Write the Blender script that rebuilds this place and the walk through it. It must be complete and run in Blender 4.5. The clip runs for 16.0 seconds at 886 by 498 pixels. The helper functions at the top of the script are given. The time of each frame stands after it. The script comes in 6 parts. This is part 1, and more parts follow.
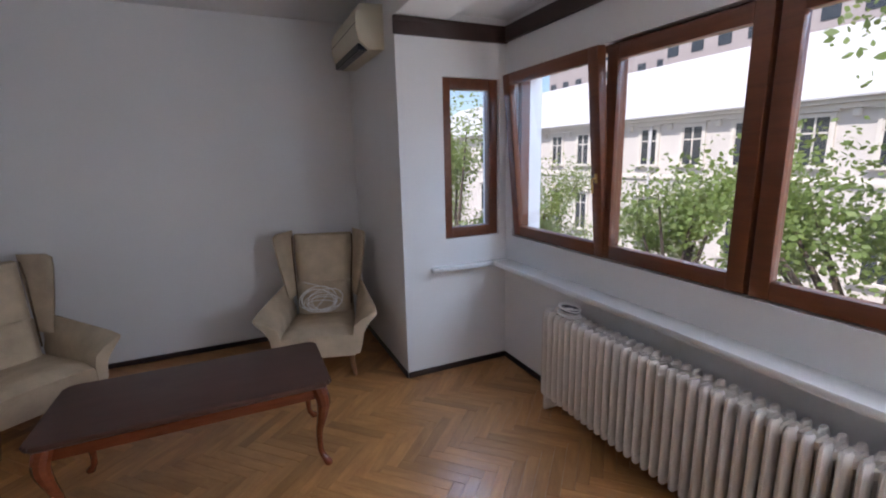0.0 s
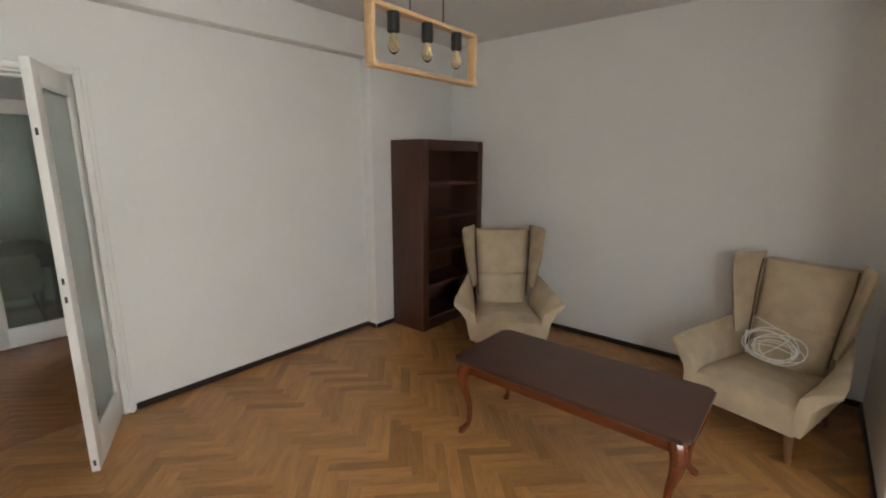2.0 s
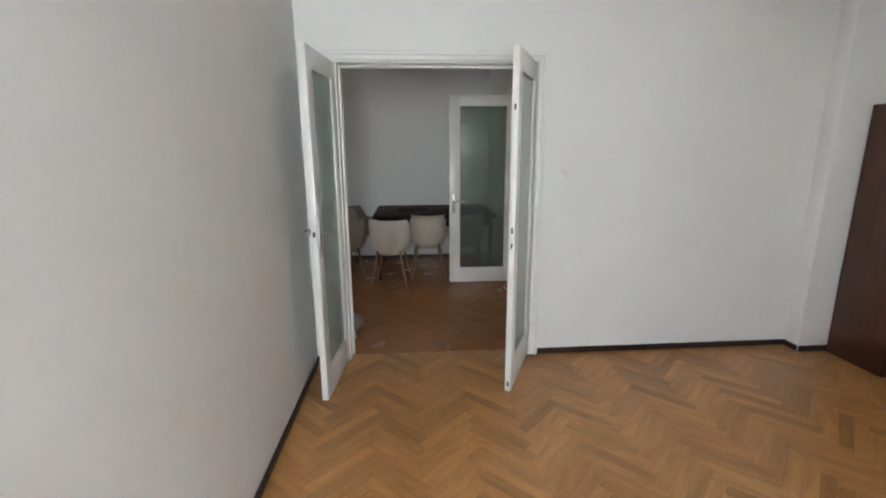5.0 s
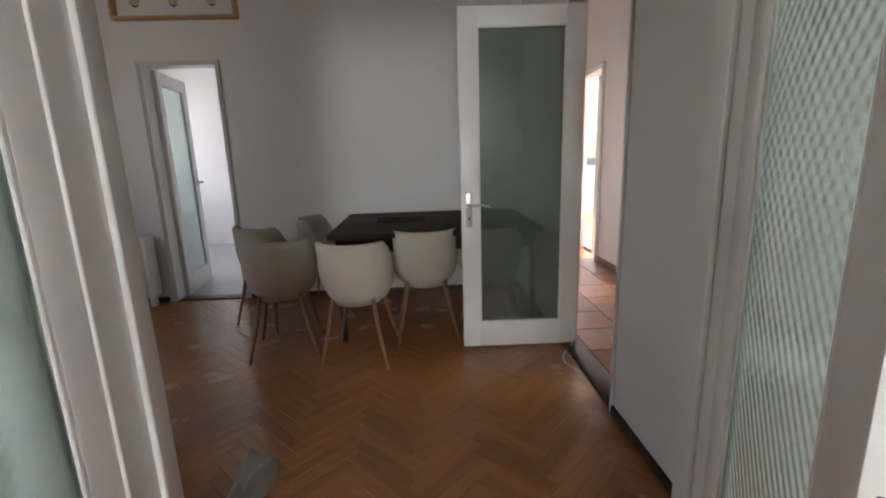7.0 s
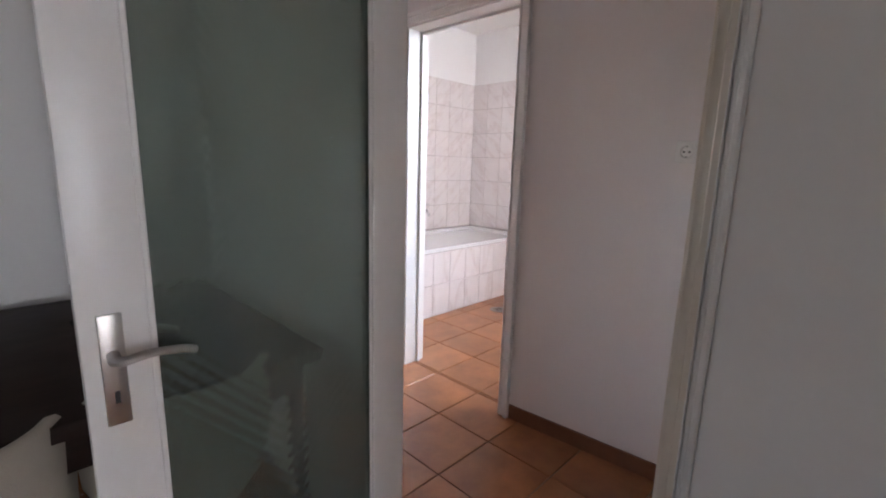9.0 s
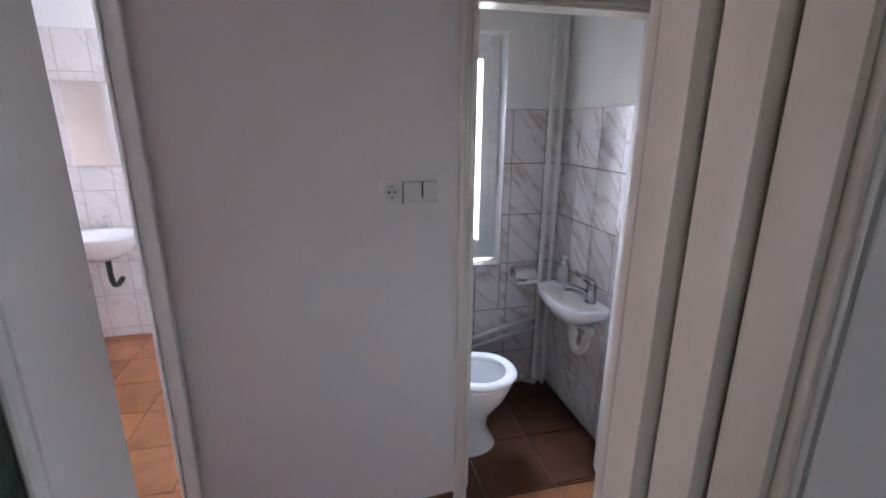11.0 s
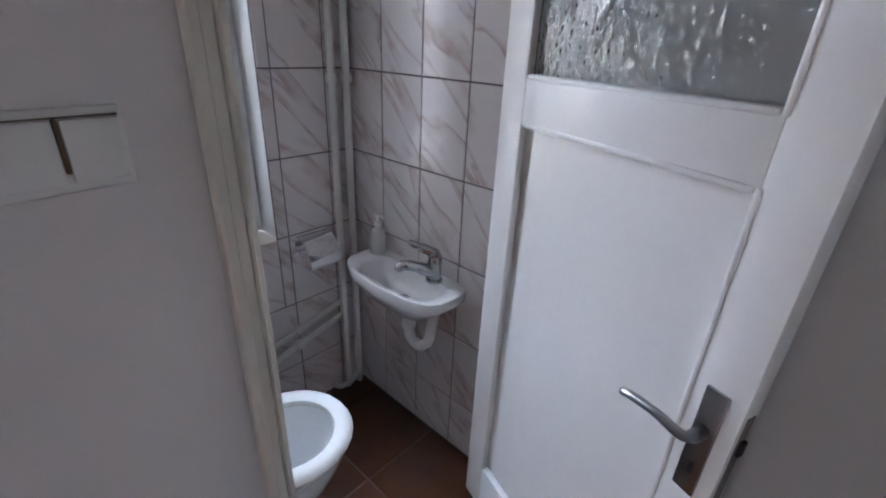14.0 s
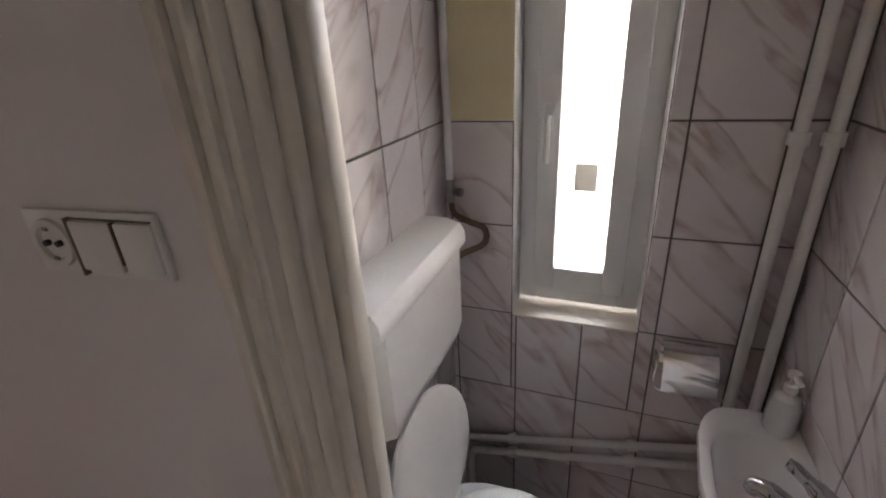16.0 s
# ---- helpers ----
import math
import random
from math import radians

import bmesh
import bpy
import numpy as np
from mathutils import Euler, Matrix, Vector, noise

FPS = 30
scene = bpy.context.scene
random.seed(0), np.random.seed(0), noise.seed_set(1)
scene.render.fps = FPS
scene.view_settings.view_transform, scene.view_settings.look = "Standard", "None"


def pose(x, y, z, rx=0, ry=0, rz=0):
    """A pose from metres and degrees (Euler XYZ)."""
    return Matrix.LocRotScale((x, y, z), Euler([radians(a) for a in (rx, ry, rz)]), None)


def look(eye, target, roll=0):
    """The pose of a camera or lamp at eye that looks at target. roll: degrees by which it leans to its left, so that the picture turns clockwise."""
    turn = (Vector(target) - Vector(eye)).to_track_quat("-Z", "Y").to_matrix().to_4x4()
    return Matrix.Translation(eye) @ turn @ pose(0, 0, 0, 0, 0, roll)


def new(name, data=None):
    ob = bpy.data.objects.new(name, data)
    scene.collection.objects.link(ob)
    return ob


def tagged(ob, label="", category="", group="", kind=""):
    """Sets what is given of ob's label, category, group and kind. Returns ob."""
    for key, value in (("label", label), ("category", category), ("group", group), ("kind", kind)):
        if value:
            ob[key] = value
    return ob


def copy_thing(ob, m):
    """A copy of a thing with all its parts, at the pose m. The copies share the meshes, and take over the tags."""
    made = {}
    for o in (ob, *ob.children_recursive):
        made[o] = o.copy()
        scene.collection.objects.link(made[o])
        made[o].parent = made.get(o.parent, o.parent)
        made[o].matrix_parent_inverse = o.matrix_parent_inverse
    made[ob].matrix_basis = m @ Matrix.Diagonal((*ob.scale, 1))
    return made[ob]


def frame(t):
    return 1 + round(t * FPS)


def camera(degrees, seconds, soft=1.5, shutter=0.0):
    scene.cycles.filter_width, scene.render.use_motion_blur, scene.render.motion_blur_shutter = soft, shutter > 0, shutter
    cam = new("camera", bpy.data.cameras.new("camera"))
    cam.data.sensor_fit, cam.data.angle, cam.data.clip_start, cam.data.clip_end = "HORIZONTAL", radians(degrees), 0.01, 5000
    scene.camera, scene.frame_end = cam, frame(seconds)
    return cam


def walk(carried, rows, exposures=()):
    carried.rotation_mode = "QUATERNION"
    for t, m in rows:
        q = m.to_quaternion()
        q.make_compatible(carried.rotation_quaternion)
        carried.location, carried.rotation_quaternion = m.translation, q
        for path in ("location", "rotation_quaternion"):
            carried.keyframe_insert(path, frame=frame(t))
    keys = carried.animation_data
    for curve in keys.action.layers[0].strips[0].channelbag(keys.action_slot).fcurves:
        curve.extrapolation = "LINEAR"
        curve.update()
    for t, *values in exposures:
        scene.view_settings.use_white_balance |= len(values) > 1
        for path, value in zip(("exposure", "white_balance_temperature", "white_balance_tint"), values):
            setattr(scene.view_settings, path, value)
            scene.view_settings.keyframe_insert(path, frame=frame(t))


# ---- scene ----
cam = camera(89.7, 16.0, soft=2.0)
PATH = [
    (0, (-0.112, 0.191, 1.568), (1.673, -0.614, 1.16), -1.4),
    (0.5, (0.058, -0.01, 1.599), (2.001, -0.251, 1.19), -1.7),
    (1, (0.16, -0.174, 1.609), (2.1, 0.114, 1.215), -1.1),
    (1.5, (0.212, -0.324, 1.597), (2.003, 0.466, 1.186), 1.3),
    (2, (0.144, -0.386, 1.594), (1.645, 0.873, 1.19), 0.2),
    (2.5, (0.059, -0.537, 1.624), (1.193, 1.068, 1.251), -2.4),
    (3, (0.041, -0.672, 1.622), (0.756, 1.156, 1.238), -0.9),
    (3.5, (0.018, -0.765, 1.631), (0.323, 1.17, 1.227), -1.2),
    (4, (0.01, -0.75, 1.621), (0.16, 1.203, 1.214), -0.5),
    (6.3, (-0.069, 1.177, 1.298), (0.058, 3.117, 0.829), -0.4),
    (6.5, (-0.042, 1.391, 1.329), (0.075, 3.332, 0.861), -2.2),
    (7, (0.152, 1.951, 1.247), (0.233, 3.903, 0.821), -1.8),
    (7.5, (0.198, 2.517, 1.215), (0.416, 4.466, 0.822), -1.0),
    (8, (0.27, 2.947, 1.25), (0.74, 4.858, 0.891), 0.5),
    (8.5, (0.297, 3.388, 1.273), (1.168, 5.151, 0.905), 3.0),
    (9, (0.304, 3.681, 1.28), (1.708, 5.056, 0.908), 1.6),
    (9.5, (0.308, 3.898, 1.389), (2.041, 4.774, 0.91), 0.3),
    (11.8, (0.96, 4.482, 1.568), (2.598, 3.441, 1.084), 1.4),
    (12, (1.028, 4.46, 1.563), (2.578, 3.293, 1.077), 1.9),
    (12.5, (1.193, 4.392, 1.517), (2.588, 3.072, 0.958), 3.5),
    (13, (1.401, 4.336, 1.471), (2.604, 2.92, 0.73), 4.5),
    (13.5, (1.51, 4.295, 1.46), (2.618, 2.833, 0.663), 4.8),
    (14, (1.574, 4.183, 1.462), (2.788, 2.835, 0.62), 2.7),
    (14.5, (1.692, 4.049, 1.451), (3.003, 2.796, 0.607), 1.1),
    (15, (1.821, 3.908, 1.461), (3.393, 3.003, 0.618), 2.3),
    (15.5, (1.84, 3.741, 1.514), (3.64, 3.646, 0.647), 0.1),
    (16, (1.829, 3.609, 1.53), (3.53, 4.294, 0.731), -3.3),
]
EXPOSURES = [(0.0, 0.2, 6000, 18), (1.0, 0.55, 6300, 20), (2.0, 0.7, 7300, 9), (3.0, 1.25, 6800, 8), (4.0, 1.0, 6500, 7), (6.5, 1.1, 6700, 9), (7.0, 1.15, 6800, 12), (7.5, 1.5, 7100, 15), (8.0, 1.6, 7000, 15), (8.5, 1.0, 6800, 16), (9.5, 1.15, 6300, 19), (12.0, 1.15, 5700, 18), (13.5, 0.75, 5800, 16), (14.5, 0.7, 5900, 16), (15.0, 0.15, 6100, 18), (15.5, 0.1, 6700, 22), (16.0, 0.3, 7200, 22)]
walk(cam, [(t, look(eye, target, roll)) for t, eye, target, roll in PATH], EXPOSURES)

# ---- world, sun and the daylight at the windows ----
world = bpy.data.worlds.new("sky")
scene.world = world
world.use_nodes = True
sky = world.node_tree.nodes.new("ShaderNodeTexSky")
sky.sky_type = "NISHITA"
sky.sun_disc = False
sky.sun_elevation = radians(52)
sky.sun_rotation = radians(-20)
world.node_tree.nodes["Background"].inputs[1].default_value = 0.15
world.node_tree.links.new(sky.outputs[0], world.node_tree.nodes["Background"].inputs[0])

sun_lamp = bpy.data.lights.new("sun", "SUN")
sun_lamp.energy = 5.0
sun_lamp.angle = radians(0.55)
sun_lamp.color = (1.0, 0.95, 0.87)
new("sun", sun_lamp).matrix_world = look((0, 0, 30), (9, -17, 30 - 23))


def window_light(name, eye, target, width, height, watts, color):
    """Stands in for the daylight through one opening: an area lamp outside, out of view."""
    lamp = bpy.data.lights.new(name, "AREA")
    lamp.shape = "RECTANGLE"
    lamp.size, lamp.size_y = width, height
    lamp.energy = watts
    lamp.color = color
    new(name, lamp).matrix_world = look(eye, target)


# added lamps, hidden above and below the bay view, for sky and street bounce
window_light("bay_sky_light", (1.0, -2.75, 3.25), (1.0, 1.3, 0.7), 3.8, 1.5, 114, (0.64, 0.82, 1.0))
window_light("bay_street_bounce", (1.0, -2.75, -0.15), (1.0, 1.4, 2.1), 3.8, 1.1, 42, (1.0, 0.93, 0.82))
window_light("side_window_light", (3.75, -1.85, 2.9), (2.2, -1.2, 0.9), 0.7, 0.9, 40, (0.40, 0.67, 1.0))
# lamp added in the unseen last casement to carry level light across the room
window_light("end_casement_light", (-0.23, -1.76, 1.55), (0.45, 2.6, 1.25), 0.66, 1.02, 32, (0.88, 0.95, 1.0))
window_light("toilet_window_light", (3.9, 3.68, 2.25), (2.2, 3.62, 0.95), 0.7, 0.9, 100, (0.72, 0.86, 1.0))
window_light("bathroom_window_light", (3.3, 4.22, 1.75), (3.3, 6.5, 1.0), 0.9, 0.9, 11, (1.0, 0.96, 0.96))
window_light("far_room_window_light", (-3.85, 7.6, 1.5), (-1.5, 7.2, 1.0), 1.3, 1.4, 11, (0.93, 0.93, 1.0))
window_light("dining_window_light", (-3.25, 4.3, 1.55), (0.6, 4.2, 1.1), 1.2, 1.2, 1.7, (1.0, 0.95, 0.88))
window_light("hall_room_window_light", (2.6, 10.6, 1.6), (2.2, 8, 1.2), 1.2, 1.3, 180, (1.0, 0.84, 0.76))
# fill lamp added behind an unseen opening to brighten the near hall
window_light("hall_end_fill", (1.6, 8.7, 1.2), (1.55, 3.0, 1.1), 0.6, 1.6, 1.4, (1.0, 0.87, 0.77))

# ---- materials ----
def nodes_of(name):
    m = bpy.data.materials.new(name)
    m.use_nodes = True
    t = m.node_tree
    return m, t, t.nodes["Principled BSDF"]


def add(t, kind, **values):
    n = t.nodes.new(kind)
    for key, value in values.items():
        n.inputs[key.replace("_", " ")].default_value = value
    return n


def scaled_coords(t, source="Object", scale=(1, 1, 1), shuffle=False):
    c = t.nodes.new("ShaderNodeTexCoord")
    mp = t.nodes.new("ShaderNodeMapping")
    mp.inputs["Scale"].default_value = scale
    t.links.new(c.outputs[source], mp.inputs["Vector"])
    if shuffle:
        info = t.nodes.new("ShaderNodeObjectInfo")
        mul = t.nodes.new("ShaderNodeMath")
        mul.operation = "MULTIPLY"
        mul.inputs[1].default_value = 37.0
        t.links.new(info.outputs["Random"], mul.inputs[0])
        t.links.new(mul.outputs[0], mp.inputs["Location"])
    return mp.outputs["Vector"]


def noise_of(t, vec, scale, detail=4.0, rough=0.55, distort=0.0):
    n = add(t, "ShaderNodeTexNoise", Scale=scale, Detail=detail, Roughness=rough, Distortion=distort)
    t.links.new(vec, n.inputs["Vector"])
    return n.outputs["Fac"]


def ramp(t, fac, stops):
    r = t.nodes.new("ShaderNodeValToRGB")
    r.color_ramp.elements[0].position, r.color_ramp.elements[0].color = stops[0][0], (*stops[0][1], 1)
    r.color_ramp.elements[1].position, r.color_ramp.elements[1].color = stops[-1][0], (*stops[-1][1], 1)
    for pos, col in stops[1:-1]:
        r.color_ramp.elements.new(pos).color = (*col, 1)
    t.links.new(fac, r.inputs["Fac"])
    return r.outputs["Color"]


def mixed(t, fac, a, b, mode="MIX"):
    m = t.nodes.new("ShaderNodeMix")
    m.data_type, m.blend_type = "RGBA", mode
    for value, slot in ((fac, 0), (a, 6), (b, 7)):
        if isinstance(value, (int, float)):
            m.inputs[slot].default_value = value
        elif isinstance(value, tuple):
            m.inputs[slot].default_value = (*value, 1)
        else:
            t.links.new(value, m.inputs[slot])
    return m.outputs[2]


def bumped(t, p, height, strength=0.2, distance=0.01):
    b = add(t, "ShaderNodeBump", Strength=strength, Distance=distance)
    t.links.new(height, b.inputs["Height"])
    t.links.new(b.outputs["Normal"], p.inputs["Normal"])


def plain(name, color, rough=0.5, metal=0.0, spread=0.12, scale=9.0, bump=0.0, fine=120.0, source="Object", coat=0.0, spec=0.5):
    """Painted, moulded or woven surfaces: a colour that drifts a little at two scales, with fine relief."""
    m, t, p = nodes_of(name)
    vec = scaled_coords(t, source)
    dark = tuple(c * (1 - spread) for c in color)
    light = tuple(min(1, c * (1 + spread * 0.5)) for c in color)
    big = noise_of(t, vec, scale)
    small = noise_of(t, vec, fine, 2.0)
    col = ramp(t, big, ((0.3, dark), (0.7, light)))
    col = mixed(t, 0.25, col, ramp(t, small, ((0.3, dark), (0.7, light))))
    t.links.new(col, p.inputs["Base Color"])
    p.inputs["Roughness"].default_value = rough
    p.inputs["Metallic"].default_value = metal
    p.inputs["Coat Weight"].default_value = coat
    p.inputs["Specular IOR Level"].default_value = spec
    if bump:
        bumped(t, p, small, bump, 0.004)
    return m


def wood(name, dark, light, rough=0.4, stretch=(1, 12, 12), scale=2.5, source="Object", shuffle=False, islands=False, coat=0.0, spread=0.0, bump=0.06):
    """Grain along the local x axis (or along UV x); the tone of each piece differs."""
    m, t, p = nodes_of(name)
    vec = scaled_coords(t, source, stretch, shuffle)
    if islands:
        geo = t.nodes.new("ShaderNodeNewGeometry")
        shift = t.nodes.new("ShaderNodeVectorMath")
        shift.operation = "ADD"
        sc = t.nodes.new("ShaderNodeMath")
        sc.operation = "MULTIPLY"
        sc.inputs[1].default_value = 41.0
        t.links.new(geo.outputs["Random Per Island"], sc.inputs[0])
        t.links.new(vec, shift.inputs[0])
        t.links.new(sc.outputs[0], shift.inputs[1])
        vec = shift.outputs[0]
        tone = geo.outputs["Random Per Island"]
    else:
        info = t.nodes.new("ShaderNodeObjectInfo")
        tone = info.outputs["Random"]
    grain = noise_of(t, vec, scale, 6.0, 0.6, 0.6)
    fine = noise_of(t, vec, scale * 9, 2.0, 0.6)
    col = ramp(t, grain, ((0.25, dark), (0.75, light)))
    col = mixed(t, 0.18, col, ramp(t, fine, ((0.35, dark), (0.65, light))))
    if spread:
        shade = ramp(t, tone, ((0.0, (1 - spread, 1 - spread * 1.1, 1 - spread * 1.3)), (0.5, (1, 1, 1)), (1.0, (1 + spread * 0.5, 1 + spread * 0.45, 1 + spread * 0.4))))
        col = mixed(t, 1.0, col, shade, "MULTIPLY")
    t.links.new(col, p.inputs["Base Color"])
    rr = t.nodes.new("ShaderNodeMapRange")
    rr.inputs["To Min"].default_value, rr.inputs["To Max"].default_value = rough * 0.8, min(1, rough * 1.35)
    t.links.new(noise_of(t, scaled_coords(t, "Object"), 4.0), rr.inputs["Value"])
    t.links.new(rr.outputs["Result"], p.inputs["Roughness"])
    p.inputs["Coat Weight"].default_value = coat
    p.inputs["Coat Roughness"].default_value = 0.12
    bumped(t, p, grain, bump, 0.003)
    return m


def marble_tile(name, base, vein, rough=0.18):
    """Printed tile: pale ground with soft diagonal pink-brown veins, another cut on each tile."""
    m, t, p = nodes_of(name)
    c = t.nodes.new("ShaderNodeTexCoord")
    info = t.nodes.new("ShaderNodeObjectInfo")
    off = t.nodes.new("ShaderNodeCombineXYZ")
    ml = t.nodes.new("ShaderNodeMath")
    ml.operation = "MULTIPLY"
    ml.inputs[1].default_value = 23.0
    t.links.new(info.outputs["Random"], ml.inputs[0])
    t.links.new(ml.outputs[0], off.inputs[0])
    ad = t.nodes.new("ShaderNodeVectorMath")
    ad.operation = "ADD"
    t.links.new(c.outputs["Object"], ad.inputs[0])
    t.links.new(off.outputs[0], ad.inputs[1])
    rot = t.nodes.new("ShaderNodeMapping")
    rot.inputs["Rotation"].default_value = (0, 0, radians(-42))
    t.links.new(ad.outputs[0], rot.inputs["Vector"])
    squash = t.nodes.new("ShaderNodeMapping")
    squash.inputs["Scale"].default_value = (1.5, 6.2, 1.0)
    t.links.new(rot.outputs["Vector"], squash.inputs["Vector"])
    n = noise_of(t, squash.outputs["Vector"], 1.15, 3.0, 0.5, 0.5)
    soft = noise_of(t, ad.outputs[0], 7.0, 3.0)
    ground = ramp(t, soft, ((0.3, tuple(x * 0.93 for x in base)), (0.7, base)))
    line = ramp(t, n, ((0.462, (0, 0, 0)), (0.494, (0.85, 0.85, 0.85)), (0.506, (0.5, 0.5, 0.5)), (0.560, (0, 0, 0))))
    patchy = ramp(t, noise_of(t, ad.outputs[0], 11.0, 2.0), ((0.34, (0.25, 0.25, 0.25)), (0.58, (1, 1, 1))))
    line = mixed(t, 1.0, line, patchy, "MULTIPLY")
    t.links.new(mixed(t, line, ground, vein), p.inputs["Base Color"])
    p.inputs["Roughness"].default_value = rough
    return m


def clear_glass(name, color=(1, 1, 1), rough=0.0):
    m, t, p = nodes_of(name)
    p.inputs["Base Color"].default_value = (*color, 1)
    p.inputs["Transmission Weight"].default_value = 1.0
    p.inputs["Roughness"].default_value = rough
    p.inputs["IOR"].default_value = 1.45
    return m


def relief_glass(name, color, scale, strength, rough=0.05, diamonds=False):
    """Cathedral glass with a pressed relief."""
    m, t, p = nodes_of(name)
    p.inputs["Base Color"].default_value = (*color, 1)
    p.inputs["Transmission Weight"].default_value = 0.93
    p.inputs["Roughness"].default_value = rough
    p.inputs["IOR"].default_value = 1.45
    vec = scaled_coords(t, "Object")
    if diamonds:
        mp = t.nodes.new("ShaderNodeMapping")
        mp.inputs["Rotation"].default_value = (0, radians(45), 0)
        t.links.new(vec, mp.inputs["Vector"])
        heights = []
        for axis in ("X", "Z"):
            w = add(t, "ShaderNodeTexWave", Scale=scale, Distortion=0.4)
            w.bands_direction = axis
            w.wave_profile = "SIN"
            t.links.new(mp.outputs["Vector"], w.inputs["Vector"])
            heights.append(w.outputs["Fac"])
        s = t.nodes.new("ShaderNodeMath")
        t.links.new(heights[0], s.inputs[0])
        t.links.new(heights[1], s.inputs[1])
        h = s.outputs[0]
    else:
        v = add(t, "ShaderNodeTexVoronoi", Scale=scale)
        v.feature = "SMOOTH_F1"
        t.links.new(vec, v.inputs["Vector"])
        h = v.outputs["Distance"]
    bumped(t, p, h, strength, 0.006)
    return m


WALL = plain("wall_paint", (0.80, 0.79, 0.78), 0.75, spread=0.035, scale=1.3, bump=0.12, fine=70, spec=0.3)
WALL_WARM = plain("hall_paint", (0.79, 0.75, 0.735), 0.7, spread=0.04, scale=1.3, bump=0.12, fine=70, spec=0.3)
CEILING = plain("ceiling_paint", (0.78, 0.77, 0.76), 0.85, spread=0.03, scale=1.0, bump=0.1, fine=60, spec=0.2)
YELLOW = plain("yellowed_paint", (0.75, 0.66, 0.42), 0.7, spread=0.08, scale=3, bump=0.1)
ENAMEL = plain("white_enamel_paint", (0.80, 0.79, 0.77), 0.32, spread=0.05, scale=3, bump=0.05, fine=40)
ENAMEL_OLD = plain("old_white_enamel_paint", (0.72, 0.665, 0.58), 0.35, spread=0.07, scale=4, bump=0.12, fine=30)
RADIATOR = plain("radiator_enamel", (0.72, 0.66, 0.60), 0.38, spread=0.08, scale=6, bump=0.08, fine=50)
SILL = plain("sill_enamel", (0.78, 0.78, 0.78), 0.25, spread=0.05, scale=4, bump=0.05, fine=30)
PVC = plain("white_pvc", (0.82, 0.82, 0.81), 0.3, spread=0.03)
CERAMIC = plain("white_ceramic", (0.83, 0.83, 0.83), 0.09, spread=0.02, coat=0.4)
PLASTIC = plain("white_plastic", (0.80, 0.79, 0.76), 0.35, spread=0.03)
CREAM_PLASTIC = plain("yellowed_plastic", (0.62, 0.56, 0.42), 0.4, spread=0.08, scale=5)
BLACK = plain("black_plastic", (0.015, 0.015, 0.016), 0.45, spread=0.1)
CHROME = plain("chrome", (0.82, 0.82, 0.83), 0.1, 1.0, spread=0.03)
TAP_CHROME = plain("dark_mirror_chrome", (0.44, 0.45, 0.47), 0.07, 1.0, spread=0.05)
NICKEL = plain("brushed_nickel", (0.50, 0.48, 0.46), 0.32, 1.0, spread=0.1, scale=20)
STEEL = plain("dull_steel", (0.34, 0.33, 0.32), 0.45, 1.0, spread=0.2, scale=15)
WORN_STEEL = plain("worn_grey_steel", (0.30, 0.30, 0.31), 0.28, 1.0, spread=0.15, scale=18)
# brown for the grimy switch gaps and the strips in the jamb grooves
GAP_BROWN = plain("dull_gap_brown", (0.20, 0.165, 0.13), 0.85, spread=0.3, scale=30)
BRASS = plain("brass", (0.62, 0.44, 0.18), 0.3, 1.0, spread=0.1)
FABRIC = plain("worn_beige_velvet", (0.59, 0.47, 0.33), 0.95, spread=0.28, scale=5.5, bump=0.5, fine=260, spec=0.15)
CHAIR_FABRIC = plain("grey_beige_upholstery", (0.47, 0.42, 0.35), 0.9, spread=0.1, scale=7, bump=0.5, fine=320, spec=0.2)
DARK_BROWN = plain("dull_dark_brown", (0.13, 0.085, 0.05), 0.8, spread=0.1)
GROUT = plain("cement_grout", (0.16, 0.12, 0.10), 0.9, spread=0.2, bump=0.3)
GROUT_LIGHT = plain("light_bathroom_grout", (0.40, 0.35, 0.33), 0.9, spread=0.2, bump=0.3)
GROUT_PALE = plain("grey_wall_grout", (0.13, 0.115, 0.11), 0.9, spread=0.2, bump=0.3)
DARK_SKIRT = plain("dark_brown_skirting", (0.028, 0.016, 0.014), 0.4, spread=0.3, scale=12, bump=0.1)
CORNICE = plain("dark_brown_cornice_wood", (0.040, 0.017, 0.012), 0.45, spread=0.3, scale=9, bump=0.2, fine=60)
THRESHOLD = plain("dark_threshold_wood", (0.030, 0.018, 0.014), 0.35, spread=0.3, scale=12)
WINDOW_WOOD = wood("reddish_brown_window_wood", (0.105, 0.030, 0.012), (0.20, 0.065, 0.026), 0.33, coat=0.25, bump=0.03)
BOOK_WOOD = wood("dark_stained_oak", (0.036, 0.012, 0.007), (0.088, 0.029, 0.016), 0.40, (14, 14, 1), bump=0.04)
MAHOGANY = wood("polished_mahogany", (0.10, 0.022, 0.009), (0.22, 0.055, 0.019), 0.22, (12, 1, 12), coat=0.4, bump=0.02)
TABLETOP = wood("brown_table_top", (0.055, 0.023, 0.016), (0.085, 0.036, 0.025), 0.38, (12, 1, 12), bump=0.02)
DINING_WOOD = wood("dark_dining_wood", (0.018, 0.009, 0.007), (0.034, 0.017, 0.013), 0.6, (1, 10, 10), bump=0.03)
LEG_WOOD = wood("walnut_leg_wood", (0.16, 0.075, 0.035), (0.27, 0.13, 0.06), 0.45, (12, 12, 1), bump=0.03)
DINING_WOOD.node_tree.nodes["Principled BSDF"].inputs["Specular IOR Level"].default_value = 0.22
